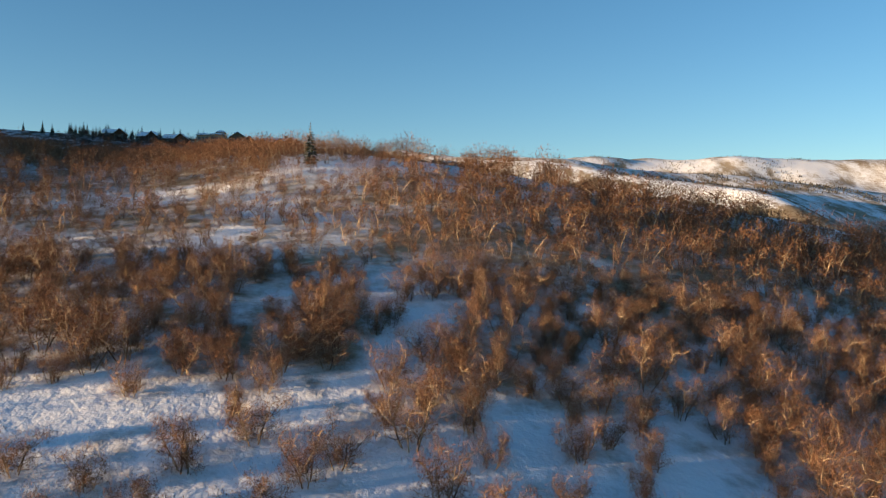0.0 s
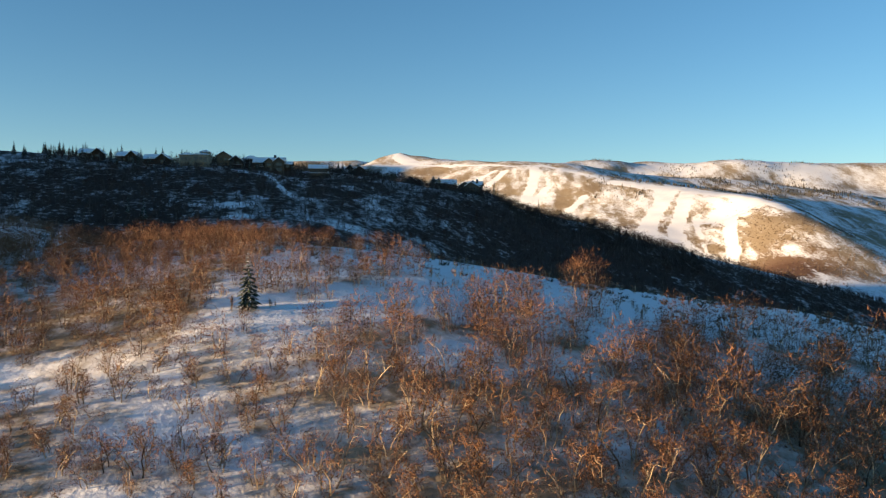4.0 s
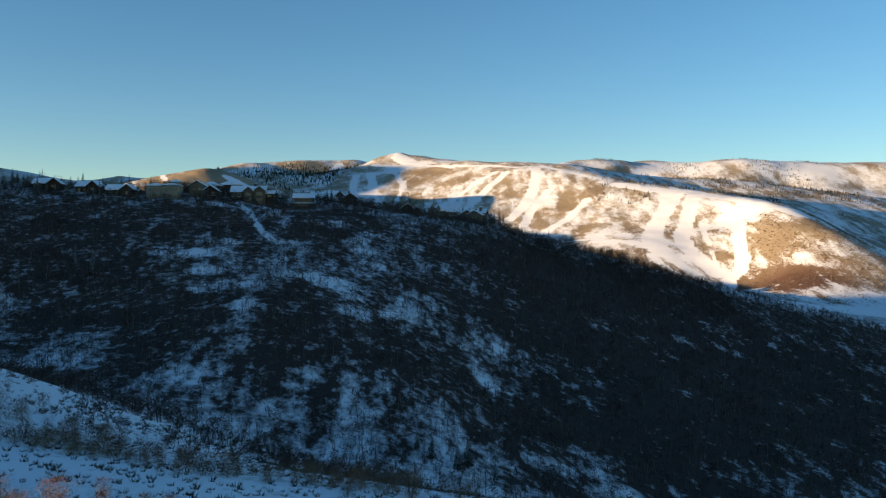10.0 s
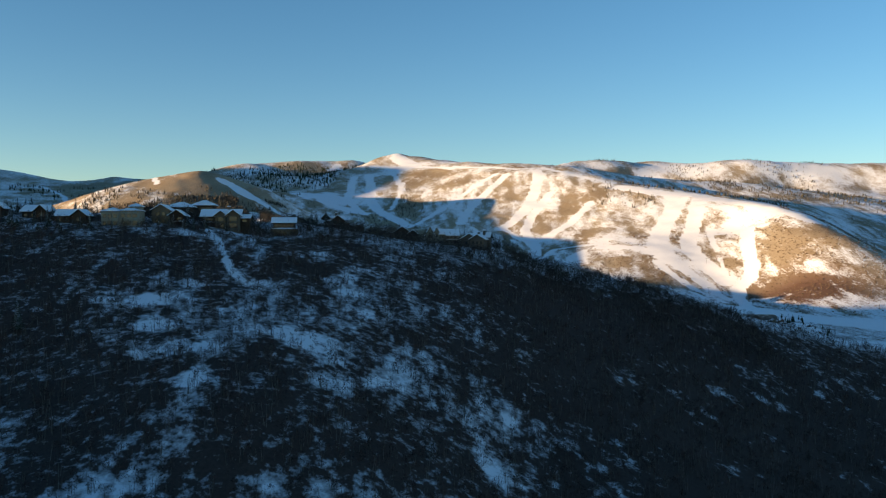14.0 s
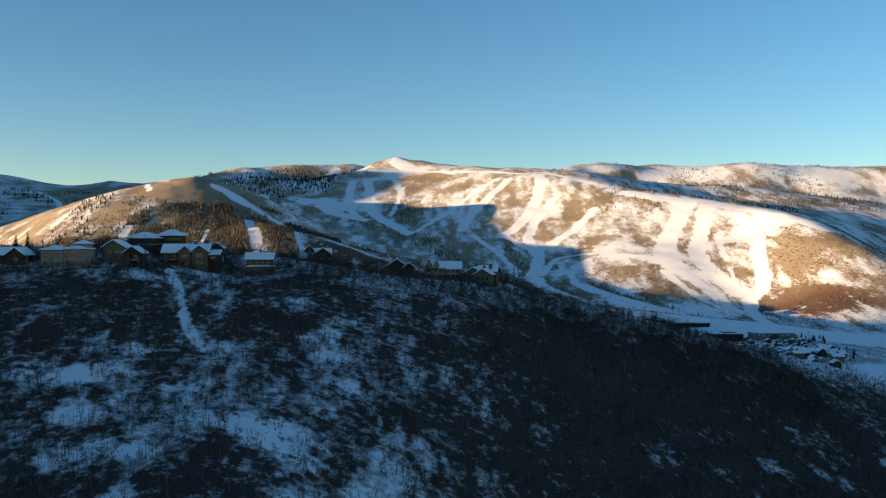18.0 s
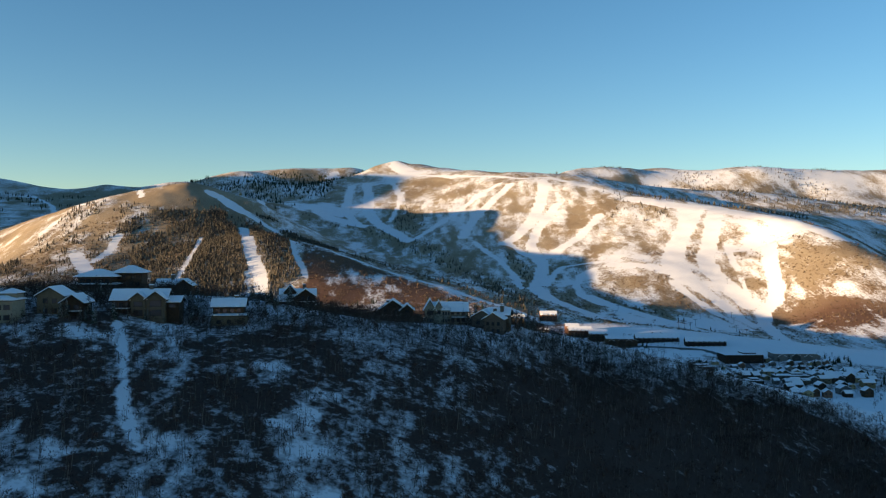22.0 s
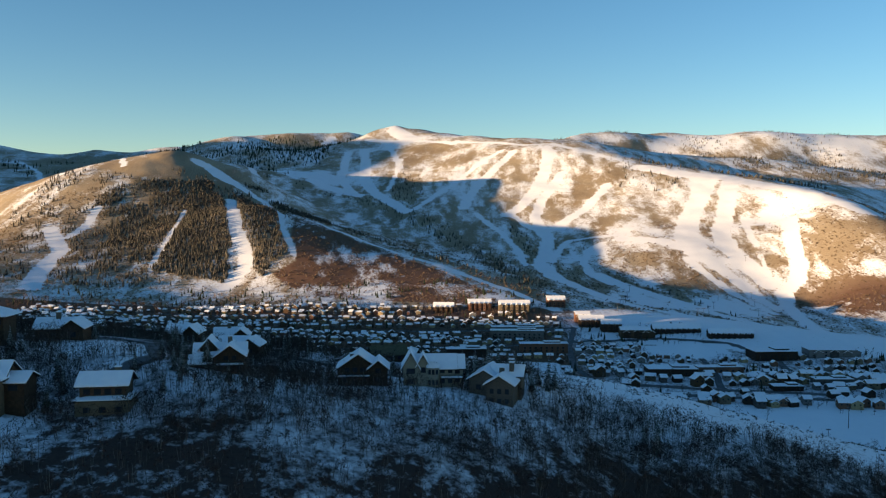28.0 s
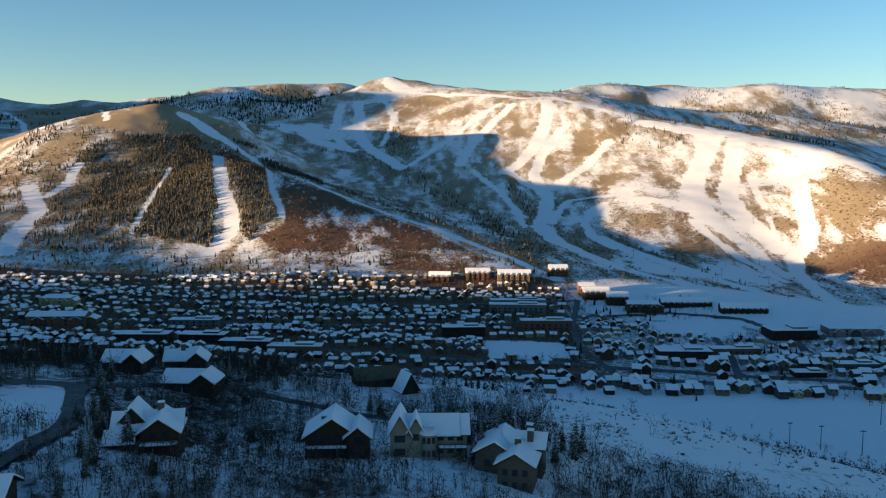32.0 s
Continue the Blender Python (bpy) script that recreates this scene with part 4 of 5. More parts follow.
    stuff("sagebrush", "low dark sagebrush poking through the snow", "shrubs", tufts, on_ground(sage), rng, 0.6, 1.3, [SAGE])


def build_shady_wood():
    rng = np.random.RandomState(12)
    tries = rng.uniform((-240, 268), (330, 700), (36000, 2))
    x, y = tries[:, 0], tries[:, 1]
    keep = np.abs(x) < 40 + 0.42 * y
    keep &= y < 637 + 0.32 * np.clip(x - 20, 0, 400) - 0.4 * np.clip(-x - 60, 0, 200)
    brush, lane = cover_of(x, y)
    keep &= rng.uniform(0, 1, len(x)) < np.where(y > 292, np.clip(brush * 2.2 - 0.05, 0.05, 1), 0.4)
    keep &= ~((x > 40) & (y > 676))
    pts = on_ground(tries[keep])
    slim = rng.uniform(0, 1, len(pts)) < 0.5
    kinds = [thicket_template(80 + i, t, n, 10, 0.2, 0.08) for i, (t, n) in enumerate(((5.0, 2), (6.0, 2), (7.0, 2), (4.2, 3), (5.5, 2)))]
    stuff("bare_hillside_wood", "dense bare aspen and oak wood on a shaded snowy slope", "wood", kinds, pts[slim], rng, 0.5, 1.05, [GREY_BARK, SHADED_TWIG])
    bushes = [oak_template(90 + i, 1, 2, 44, t, 0.2, (0.1, 0.2), 3, 0.012, 0.22) for i, t in enumerate((2.6, 3.2, 3.8, 2.2))]
    hollow = rng.uniform((-150, 205), (60, 322), (5200, 2))
    hx, hy = hollow[:, 0], hollow[:, 1]
    foot = 292 + 0.2 * (-40 - hx) + 14 * (fbm(hx / 20, hy / 20, 3, 87) - 0.5)
    thick = np.clip(1.3 - np.abs(hy - foot) / 13, 0, 1) + np.clip(3.4 * (fbm(hx / 9, hy / 9, 3, 89) - 0.5), 0, 0.5) * (hy < foot) * (hx < 0)
    hollow = on_ground(hollow[rng.uniform(0, 1, len(hollow)) < thick])
    stuff("hollow_bushes", "round dark leafless bushes in the shaded snowy hollow", "bushes", [oak_template(95 + i, 2, 2, 90, t, 0.13, (0.1, 0.2), 3, 0.012, 0.22) for i, t in enumerate((2.4, 3.2, 1.8))], hollow, rng, 0.5, 1.2, [GREY_BARK, SHADED_TWIG])
    stuff("hillside_bushes", "rounded dark leafless bushes on a shaded snowy slope", "bushes", bushes, pts[~slim], rng, 0.5, 1.25, [GREY_BARK, SHADED_TWIG])


CONIFER_KINDS = []


def conifer(x, y, tall, label="dark snow-dusted conifer on the shaded ridge", turn=0.0):
    if not CONIFER_KINDS:
        for i, spread in enumerate((0.17, 0.2, 0.23)):
            v, f, m = conifer_template(100 + i, 8.0, 15, 9, spread)
            CONIFER_KINDS.append((tri_mesh("trunk", v, f[m == 0], [GREY_BARK]), tri_mesh("crown", v, f[m == 1], [NEEDLES])))
    wood, crown = CONIFER_KINDS[int(abs(x * 7 + y * 3)) % 3]
    tree = tagged(new("conifer"), label, "tree", "conifers on the hills")
    tree.matrix_world = pose(x, y, ground(x, y), 0, 0, turn or (x * 37) % 360) @ Matrix.Scale(tall / 8.0, 4)
    part("trunk", wood, None, tree)
    part("crown", crown, None, tree)


def build_conifers():
    rng = np.random.RandomState(13)
    conifer(-18.0, 110.8, 5.6, "lone sunlit young conifer among scrub oaks")
    for x, y, h in ((22, 646, 11), (27, 641, 9), (30, 650, 8), (33, 647, 12), (12, 648, 9), (7, 650, 7), (63, 628, 13), (60, 632, 9), (-10, 652, 7), (36, 655, 10),
                    (-117, 592, 9), (-121, 570, 6), (-122, 556, 7), (-128, 566, 9), (-109, 588, 7), (-104, 604, 8), (-100, 598, 7), (-84, 606, 8),
                    (-76, 622, 10), (-74, 608, 7), (-58, 604, 6), (-88, 655, 9), (-82, 664, 11), (-77, 660, 8), (-72, 668, 9),
                    (-68, 655, 8), (-88, 672, 8), (-100, 690, 9), (-60, 690, 9), (-72, 700, 8), (-20, 700, 9), (-24, 708, 8), (-2, 706, 11), (2, 700, 9),
                    (-12, 664, 9), (10, 662, 10), (-38, 660, 8), (-50, 655, 9),
                    (-5, 318, 8), (2, 316, 7), (5, 320, 9), (-9, 321, 7), (12, 317, 6), (-140, 425, 11), (-150, 432, 9), (-146, 380, 8), (9, 640, 9), (13, 643, 10), (6, 652, 8), (14, 652, 11), (11, 633, 7), (7, 636, 8),
                    (18, 667, 12), (16, 671, 10), (9, 640, 11), (21, 661, 9), (-2, 696, 9), (6, 686, 10), (-71, 606, 9), (-67, 615, 10), (-70, 702, 10), (-62, 640, 9), (-57, 650, 8), (-80, 640, 10), (-86, 634, 8)):
        conifer(x, y, h)
    for i in range(70):
        x = rng.uniform(-260, -60)
        y = 556 + 0.35 * (x + 160) + rng.uniform(-6, 40) if x < -130 else 600 + 0.5 * (x + 100) + rng.uniform(20, 70)
        if math.hypot((x + 104) / 17, (y - 642) / 27) > 1:
            conifer(x, y, rng.uniform(5, 10))
    for i in range(60):
        x, y = rng.uniform(-165, -45), rng.uniform(695, 770)
        if line_distance(np.array([x]), np.array([y]), ROADS[0][1])[0] > 5 and min(math.hypot(x - a, y - b - 5) for a, b in ((-103, 707), (-77, 691), (-88, 724))) > 10:
            conifer(x, y, rng.uniform(5, 10))
    for i in range(46):
        x = rng.uniform(-270, -70)
        y = 534 + rng.uniform(-8, 4) if x < -165 else 540 + 0.62 * (x + 165) + rng.uniform(-9, 3)
        conifer(x, y, rng.uniform(4, 7.5))
    spires = [spire_template(110 + i, t) for i, t in enumerate((13, 16, 11))]

    def wood(n, x0, x1, y0, y1, seed, at, name, label, mat, lo=0.7, hi=1.2):
        t = rng.uniform((x0, y0), (x1, y1), (n, 2))
        t = t[rng.uniform(0, 1, n) < at(t[:, 0], t[:, 1])]
        for width, points in RUNS:
            t = t[line_distance(t[:, 0], t[:, 1], points) > width * 0.5 + 2]
        stuff(name, label, "forest", spires, on_ground(t), rng, lo, hi, [mat])
    wood(30000, -900, -240, 1620, 2330, 1, lambda x, y: far_wood(x, y) + 0.16 * np.clip(5 * (fbm(x / 40, y / 70, 3, 93) - 0.45), 0, 1) * (x < -430), "conifer_forest", "dark frosted conifer forest cut by ski runs", FROSTED, 0.4, 0.75)
    wood(9000, -600, 440, 1450, 3100, 4, lambda x, y: far_wood(x, y) * (x > -355 + 0.0 * y), "gully_forest", "dark trees in the shaded gullies between ski runs", FROSTED, 0.35, 0.7)
    wood(16000, 420, 1800, 2420, 4300, 2, lambda x, y: np.clip(3.2 * (fbm(x / 130, y / 200, 3, 95) - 0.49), 0, 1) + far_wood(x, y), "far_conifer_forest",
         "frosted conifers behind the ski mountain", FROSTED, 0.45, 0.8)
    wood(9000, -2000, -350, 2700, 4100, 3, lambda x, y: np.clip(3.0 * (fbm(x / 200, y / 260, 3, 97) - 0.45), 0, 1) + 0.9 * np.clip((x + 800) / 60, 0, 1) * np.clip((-420 - x) / 40, 0, 1) * np.clip((y - 3250) / 80, 0, 1), "shaded_far_forest",
         "dark forest on the shaded far mountains", NEEDLES, 0.6, 1.15)


def build_mountain_brush():
    rng = np.random.RandomState(14)
    t = np.vstack([rng.uniform((-900, 1500), (1000, 2200), (24000, 2))])
    brush, lane = cover_of(t[:, 0], t[:, 1])
    t = t[rng.uniform(0, 1, len(t)) < np.clip(brush * 1.6 - 0.45, 0, 1)]
    bushes = [tuft_template(120 + i, 9, h, w, 0.7) for i, (h, w) in enumerate(((2.0, 2.0), (1.5, 2.4), (2.5, 1.9)))]
    stuff("mountain_brushwood", "reddish-brown leafless brush on the mountain slopes", "brushwood", bushes, on_ground(t), rng, 0.7, 1.4, [BRUSH])


# ---- houses ----
def box_data(x0, x1, y0, y1, z0, z1):
    v = [(x, y, z) for z in (z0, z1) for x, y in ((x0, y0), (x1, y0), (x1, y1), (x0, y1))]
    return v, [(3, 2, 1, 0), (4, 5, 6, 7), (0, 1, 5, 4), (1, 2, 6, 5), (2, 3, 7, 6), (3, 0, 4, 7)]


def turned(points, axis, cx, cy):
    """Points (along, across, up) of a wing whose ridge runs along x or y, set down at its middle."""
    return [(cx + a, cy + b, z) if axis == "x" else (cx + b, cy + a, z) for a, b, z in points]


def prism(half, profile):
    n = len(profile)
    v = [(-half, b, z) for b, z in profile] + [(half, b, z) for b, z in profile]
    return v, [tuple(range(n)), tuple(range(2 * n - 1, n - 1, -1))] + [(i, i + n, (i + 1) % n + n, (i + 1) % n) for i in range(n)]


def shell(data, bevel=0.0):
    bm = bmesh.new()
    vs = [bm.verts.new(p) for p in data[0]]
    for f in data[1]:
        bm.faces.new([vs[i] for i in f])
    bmesh.ops.recalc_face_normals(bm, faces=bm.faces)
    if bevel:
        bmesh.ops.bevel(bm, geom=list(bm.edges), offset=bevel, segments=2, affect="EDGES", profile=0.6)
    return bm


PANE_MESHES = {}


def window(parent, x, y, z, w, h, side="front"):
    """A window whose lower middle is at x, z on a wall at y that looks to the front, or to a side."""
    if not PANE_MESHES:
        for name, data, mat in (("window", shell(box_data(-0.5, 0.5, -0.07, 0.0, 0, 1)), DARK_WOOD), ("pane", shell(box_data(-0.44, 0.44, -0.1, -0.075, 0.06, 0.94)), GLASS)):
            mesh = bpy.data.meshes.new(name)
            data.to_mesh(mesh)
            data.free()
            mesh.materials.append(mat)
            PANE_MESHES[name] = mesh
    frame_ob = part("window", PANE_MESHES["window"], None, parent)
    turn = {"front": 0, "east": 90, "west": -90}[side]
    frame_ob.matrix_local = pose(x, y, z, 0, 0, turn) @ Matrix.Diagonal((w, 1, h, 1))
    part("pane", PANE_MESHES["pane"], None, frame_ob)


def wing(house, cx, cy, w, d, top, rise, axis, wall_mat, base=-4.0, over=0.9, roof="gable", panes=(), snow=0.42):
    """A wing w wide and d deep round cx, cy: walls up to top, and a snowy roof that rises above them. panes: (x, z, w, h) on its front."""
    long, half = (w / 2, d / 2) if axis == "x" else (d / 2, w / 2)
    if roof == "gable":
        walls = prism(long, [(-half, base), (half, base), (half, top), (0, top + rise), (-half, top)])
        slope = rise / half
        for sgn in (-1, 1):
            for name, mat, low, thick, extra, lab in (("eave_board", DARK_WOOD, 0.0, 0.2, 0.0, ""), ("roof", SNOW, 0.2, snow, -0.06, "thick snow-covered roof slope")):
                out = half + over + extra
                prof = [(0, top + rise + low), (sgn * out, top - slope * (over + extra) + low), (sgn * out, top - slope * (over + extra) + low + thick), (0, top + rise + low + thick)]
                v, f = prism(long + over + extra, prof)
                part(name, shell((turned(v, axis, cx, cy), f), 0.1 if name == "roof" else 0), mat, house, lab)
    else:
        walls = box_data(-long, long, -half, half, base, top)
        a, b, k = long + over, half + over, max(long - half, 0.4)
        for name, mat, z, thick, lab in (("eave_board", DARK_WOOD, top, 0.2, ""), ("roof", SNOW, top + 0.2, snow, "snow-covered hipped roof")):
            r = rise if name == "roof" else 0.1
            v = [(-a, -b, z), (a, -b, z), (a, b, z), (-a, b, z), (-a, -b, z + thick * 0.7), (a, -b, z + thick * 0.7), (a, b, z + thick * 0.7), (-a, b, z + thick * 0.7), (-k, 0, z + r + thick), (k, 0, z + r + thick)]
            f = [(3, 2, 1, 0), (0, 1, 5, 4), (1, 2, 6, 5), (2, 3, 7, 6), (3, 0, 4, 7), (4, 5, 9, 8), (6, 7, 8, 9), (5, 6, 9), (7, 4, 8)]
            part(name, shell((turned(v, axis, cx, cy), f)), mat, house, lab)
    part("wall", shell((turned(walls[0], axis, cx, cy), walls[1])), wall_mat, house)
    for x, z, pw, ph in panes:
        window(house, cx + x, cy - d / 2, z, pw, ph)


def chimney(house, x, y, top, mat=None):
    c = part("chimney", shell(box_data(x - 0.7, x + 0.7, y - 0.6, y + 0.6, top - 4, top), 0.05), mat or STONE, house)
    part("cap", shell(box_data(x - 0.85, x + 0.85, y - 0.75, y + 0.75, top, top + 0.3), 0.08), SNOW, c, "snow-topped chimney cap")


def deck(house, x0, x1, y, z, depth=2.4):
    d = part("deck", shell(box_data(x0, x1, y - depth, y, z - 0.25, z)), DARK_WOOD, house)
    part("rail", shell(box_data(x0, x1, y - depth, y - depth + 0.08, z + 0.85, z + 1.0)), DARK_WOOD, d)
    part("snow_layer", shell(box_data(x0 + 0.1, x1 - 0.1, y - depth + 0.12, y - 0.1, z + 0.004, z + 0.22), 0.06), SNOW, d)
    for i in range(int((x1 - x0) / 1.3) + 1):
        x = x0 + 0.08 + i * (x1 - x0 - 0.16) / int((x1 - x0) / 1.3)
        part("baluster", shell(box_data(x - 0.05, x + 0.05, y - depth + 0.01, y - depth + 0.07, z + 0.002, z + 0.85)), DARK_WOOD, d)
    for x in (x0 + 0.2, x1 - 0.2):
        part("post", shell(box_data(x - 0.16, x + 0.16, y - depth + 0.1, y - depth + 0.42, z - 5, z - 0.25)), DARK_WOOD, house)


def house_at(x, y, turn, label, lift=0.0):
    h = tagged(new("chalet"), label, "house", "chalets on the ridge")
    h.matrix_world = pose(x, y, ground(x, y) + lift, 0, 0, turn)
    return h


def row_of(n, x0, x1, z, w, h):
    return [(x0 + (x1 - x0) * (i + 0.5) / n, z, w, h) for i in range(n)]


def build_chalets():
    # brown chalet with a long sloping gable over its front
    h = house_at(-25, 635, 3, "dark brown timber chalet with snowy sweeping gable roof")
    wing(h, -1.5, 5.5, 12.5, 11, 5.2, 4.2, "y", LOG, panes=row_of(3, -5.5, 3, 1.0, 1.5, 1.5) + row_of(3, -4.5, 2.5, 4.0, 1.6, 1.6))
    wing(h, 4.6, 3.5, 5.4, 9, 5.4, 2.2, "y", LOG, panes=[(0, 1.0, 2.2, 1.7), (0, 4.0, 1.8, 1.5)])
    deck(h, -7.6, 2.2, 0, 3.1)
    chimney(h, -3.5, 4, 9.2)
    # cream house with a round tower
    h = house_at(-5, 638, 2, "cream stucco house with round turret and snowy steep roofs")
    wing(h, 1.8, 5.5, 12.5, 9.5, 5.6, 3.2, "x", CREAM, panes=row_of(5, -6, 6, 0.8, 1.4, 1.6) + row_of(5, -6, 6, 4.0, 1.4, 1.6))
    wing(h, -5.6, 4.5, 4.6, 10, 6.4, 4.0, "y", CREAM, panes=[(0, 0.8, 2.6, 1.7), (0, 4.0, 2.6, 1.7)])
    wing(h, -1.8, 2.6, 3.0, 6, 7.2, 2.6, "y", CREAM, panes=[(0, 4.4, 1.6, 1.6)])
    a = [i * 6.2832 / 16 for i in range(16)]
    ring = [(1.3 + 1.9 * math.cos(t), 0.2 + 1.9 * math.sin(t)) for t in a]
    v = [(x, y, -4.0) for x, y in ring] + [(x, y, 6.0) for x, y in ring]
    part("turret", shell((v, [tuple(range(16))[::-1], tuple(range(16, 32))] + [(i, (i + 1) % 16, (i + 1) % 16 + 16, i + 16) for i in range(16)])), CREAM, h)
    v = [(1.3 + 2.3 * math.cos(t), 0.2 + 2.3 * math.sin(t), 6.0) for t in a] + [(1.3 + 2.3 * math.cos(t), 0.2 + 2.3 * math.sin(t), 6.4) for t in a] + [(1.3 + 1.3 * math.cos(t), 0.2 + 1.3 * math.sin(t), 7.9) for t in a] + [(1.3, 0.2, 8.4)]
    part("turret_roof", shell((v, [tuple(range(16))[::-1]] + [(i, (i + 1) % 16, (i + 1) % 16 + 16, i + 16) for i in range(32) if i % 16 < 15] + [(15, 0, 16, 31), (31, 16, 32, 47)] + [(i + 32, (i + 1) % 16 + 32, 48) for i in range(16)])), SNOW, h, "domed snow cap")
    for i in (-1, 0, 1):
        for z in (0.8, 4.0):
            window(h, 1.3 + i * 1.1, 0.2 - 1.95 + 0.28 * abs(i), z, 0.8, 1.5)
    wing(h, 8.6, 5.8, 4.0, 8, 5.6, 3.0, "x", CREAM, panes=[(0, 0.9, 2.0, 1.6), (0, 3.6, 2.0, 1.4)])
    deck(h, 3.6, 10.4, 0.6, 2.9)
    # stone and timber house with stacked roofs
    h = house_at(14, 628, -14, "stone and timber house with stepped snowy roofs and chimneys", -1.0)
    wing(h, -3, 9, 9, 13, 6.4, 2.6, "y", STONE, panes=row_of(2, -3.5, 3.5, 3.2, 1.5, 1.6))
    wing(h, 2.6, 2.5, 8, 10, 6.0, 2.4, "y", STONE, panes=row_of(3, -3.4, 3.4, 0.4, 1.2, 1.5) + row_of(3, -3.4, 3.4, 3.3, 1.2, 1.5))
    wing(h, 3.2, 9.5, 9, 6, 7.4, 2.2, "x", STONE)
    chimney(h, 2.2, 4, 10.0)
    chimney(h, 4.6, 7.5, 11.0)
    chimney(h, 4.0, 10.5, 11.4)
    # brown chalet with crossing roofs
    h = house_at(-63, 616, 10, "brown timber chalet with crossing snowy gables")
    wing(h, 2.5, 5, 9, 11, 5.0, 3.2, "y", LOG, panes=row_of(3, -3.8, 3.8, 0.6, 1.6, 1.7) + row_of(2, -2.5, 2.5, 3.6, 1.5, 1.6))
    wing(h, -1, 8, 16, 7, 4.8, 3.0, "x", LOG)
    wing(h, -4.6, 9.5, 5.5, 9, 6.8, 3.0, "y", LOG, panes=[(0, 4.4, 2, 1.8)])
    wing(h, -6.8, 2.0, 6, 6, 3.0, 1.9, "x", LOG, panes=[(0, 0.6, 2.4, 1.6)])
    deck(h, -1.8, 7.0, -0.5, 2.6, 3.0)
    chimney(h, 2.0, 8, 10.2)
    h.matrix_world = h.matrix_world @ Matrix.Scale(0.88, 4)
    # long house with three gables
    h = house_at(-114, 574, 6, "large tan timber house with three snowy front gables")
    wing(h, 0, 7, 19, 10, 6.4, 3.2, "x", LOG, panes=row_of(3, -9, -3.4, 3.8, 1.5, 1.7))
    wing(h, 0.2, 3.2, 5.2, 6, 6.8, 2.0, "y", TAN, panes=[(0, 0.6, 3.2, 2.2), (0, 3.9, 3.2, 1.9)])
    wing(h, 6.4, 2.8, 6.4, 6.5, 6.8, 2.4, "y", TAN, panes=[(0, 0.6, 4.2, 2.3), (0, 3.9, 4.2, 2.4)])
    wing(h, 11.6, 6.5, 5, 8, 5.4, 1.6, "x", LOG, panes=[(0, 3.4, 2.4, 1.4)])
    deck(h, -9.4, -2.8, 2, 3.3)
    chimney(h, 3.4, 7, 11.4)
    # cabin with one low roof and a terrace
    h = house_at(-84, 584, 8, "tan cabin with broad low snowy roof and terrace")
    wing(h, 0, 4.5, 11, 8, 6.8, 2.2, "x", LOG, over=1.1, panes=row_of(4, -5, 5, 4.3, 1.7, 1.5))
    wing(h, 0.5, 2.2, 13, 8.5, 3.2, 0.5, "x", TAN, roof="hip", over=0.4, panes=row_of(3, -5.6, 5.6, 0.4, 1.6, 1.4))
    chimney(h, 2.5, 6, 10.2, TAN)
    # two square hipped villas
    for x, y, w, t in ((-150, 624, 14, 6.0), (-139, 632, 11, 8.4)):
        h = house_at(x, y, 4, "dark timber villa with snowy hipped roof and window bands")
        wing(h, 0, w * 0.4, w, w * 0.8, t, 2.8, "x", LOG, roof="hip", over=1.5, panes=row_of(5, -w * 0.45, w * 0.45, t - 2.4, w * 0.15, 1.6) + row_of(4, -w * 0.45, w * 0.45, t - 5.4, w * 0.16, 1.7))
        if w > 12:
            wing(h, -1, w * 0.36, w + 4, w * 0.8, t - 3.2, 1.0, "x", LOG, roof="hip", over=1.2)
    # tan house, cream terrace house and their brown neighbours
    h = house_at(-136, 561, 5, "tan timber house with twin snowy gables and balcony")
    wing(h, -3.2, 5.5, 8.5, 11, 6.6, 2.6, "y", TAN, panes=row_of(2, -3, 3, 3.9, 1.6, 1.7) + row_of(2, -3, 3, 0.5, 1.6, 1.7))
    wing(h, 4.2, 5, 7, 10, 4.2, 2.4, "y", LOG, panes=row_of(2, -2.8, 2.8, 1.6, 1.8, 1.8))
    deck(h, 0.9, 7.6, 0, 1.2)
    h = house_at(-153, 545, 4, "cream stepped house with flat snowy roofs")
    wing(h, -4.5, 5, 8, 10, 6.6, 1.5, "x", CREAM, roof="hip", over=0.5, panes=row_of(3, -3.6, 3.6, 3.8, 1.6, 1.6) + row_of(3, -3.6, 3.6, 0.5, 1.6, 1.6))
    wing(h, 4, 5.5, 9, 10, 6.9, 1.3, "x", CREAM, roof="hip", over=0.5, panes=row_of(3, -4, 4, 4.0, 2.0, 1.7) + row_of(3, -4, 4, 0.6, 2.0, 1.7))
    wing(h, 5.5, 7.5, 5, 6, 9.0, 1.2, "x", CREAM, roof="hip", over=0.5, panes=[(0, 7.0, 2.4, 1.4)])
    for x, y, w, lab in ((-176, 546, 15, "brown timber house with two snowy roof levels"), (-196, 552, 13, "low brown house with snowy gable"), (-216, 548, 14, "dark brown house half hidden by trees"),
                         (-103, 707, 13, "dark chalet with flat snowy roof among trees"), (-77, 691, 16, "brown house with broad snowy roof by the road"),
                         (-88, 724, 14, "dark house with snowy gables behind the road"), (-126, 653, 16, "brown timber house with tall chimney and snowy gables")):
        h = house_at(x, y, (x * 13) % 17 - 4, lab)
        wing(h, -w * 0.14, 5, w * 0.72, 9, 3.6, 2.6, "x", LOG, panes=row_of(3, -w * 0.32, w * 0.32, 0.8, 1.6, 1.6))
        wing(h, w * 0.26, 3.6, w * 0.42, 9.5, 3.8, 2.4, "y", LOG, panes=[(0, 0.8, 2.6, 1.8)])
        if x in (-126, -88):
            chimney(h, -w * 0.1, 4.5, 8.4)
    # steep roofs behind the trees
    h = house_at(-12, 736, 30, "steep snowy A-frame roof standing among conifers")
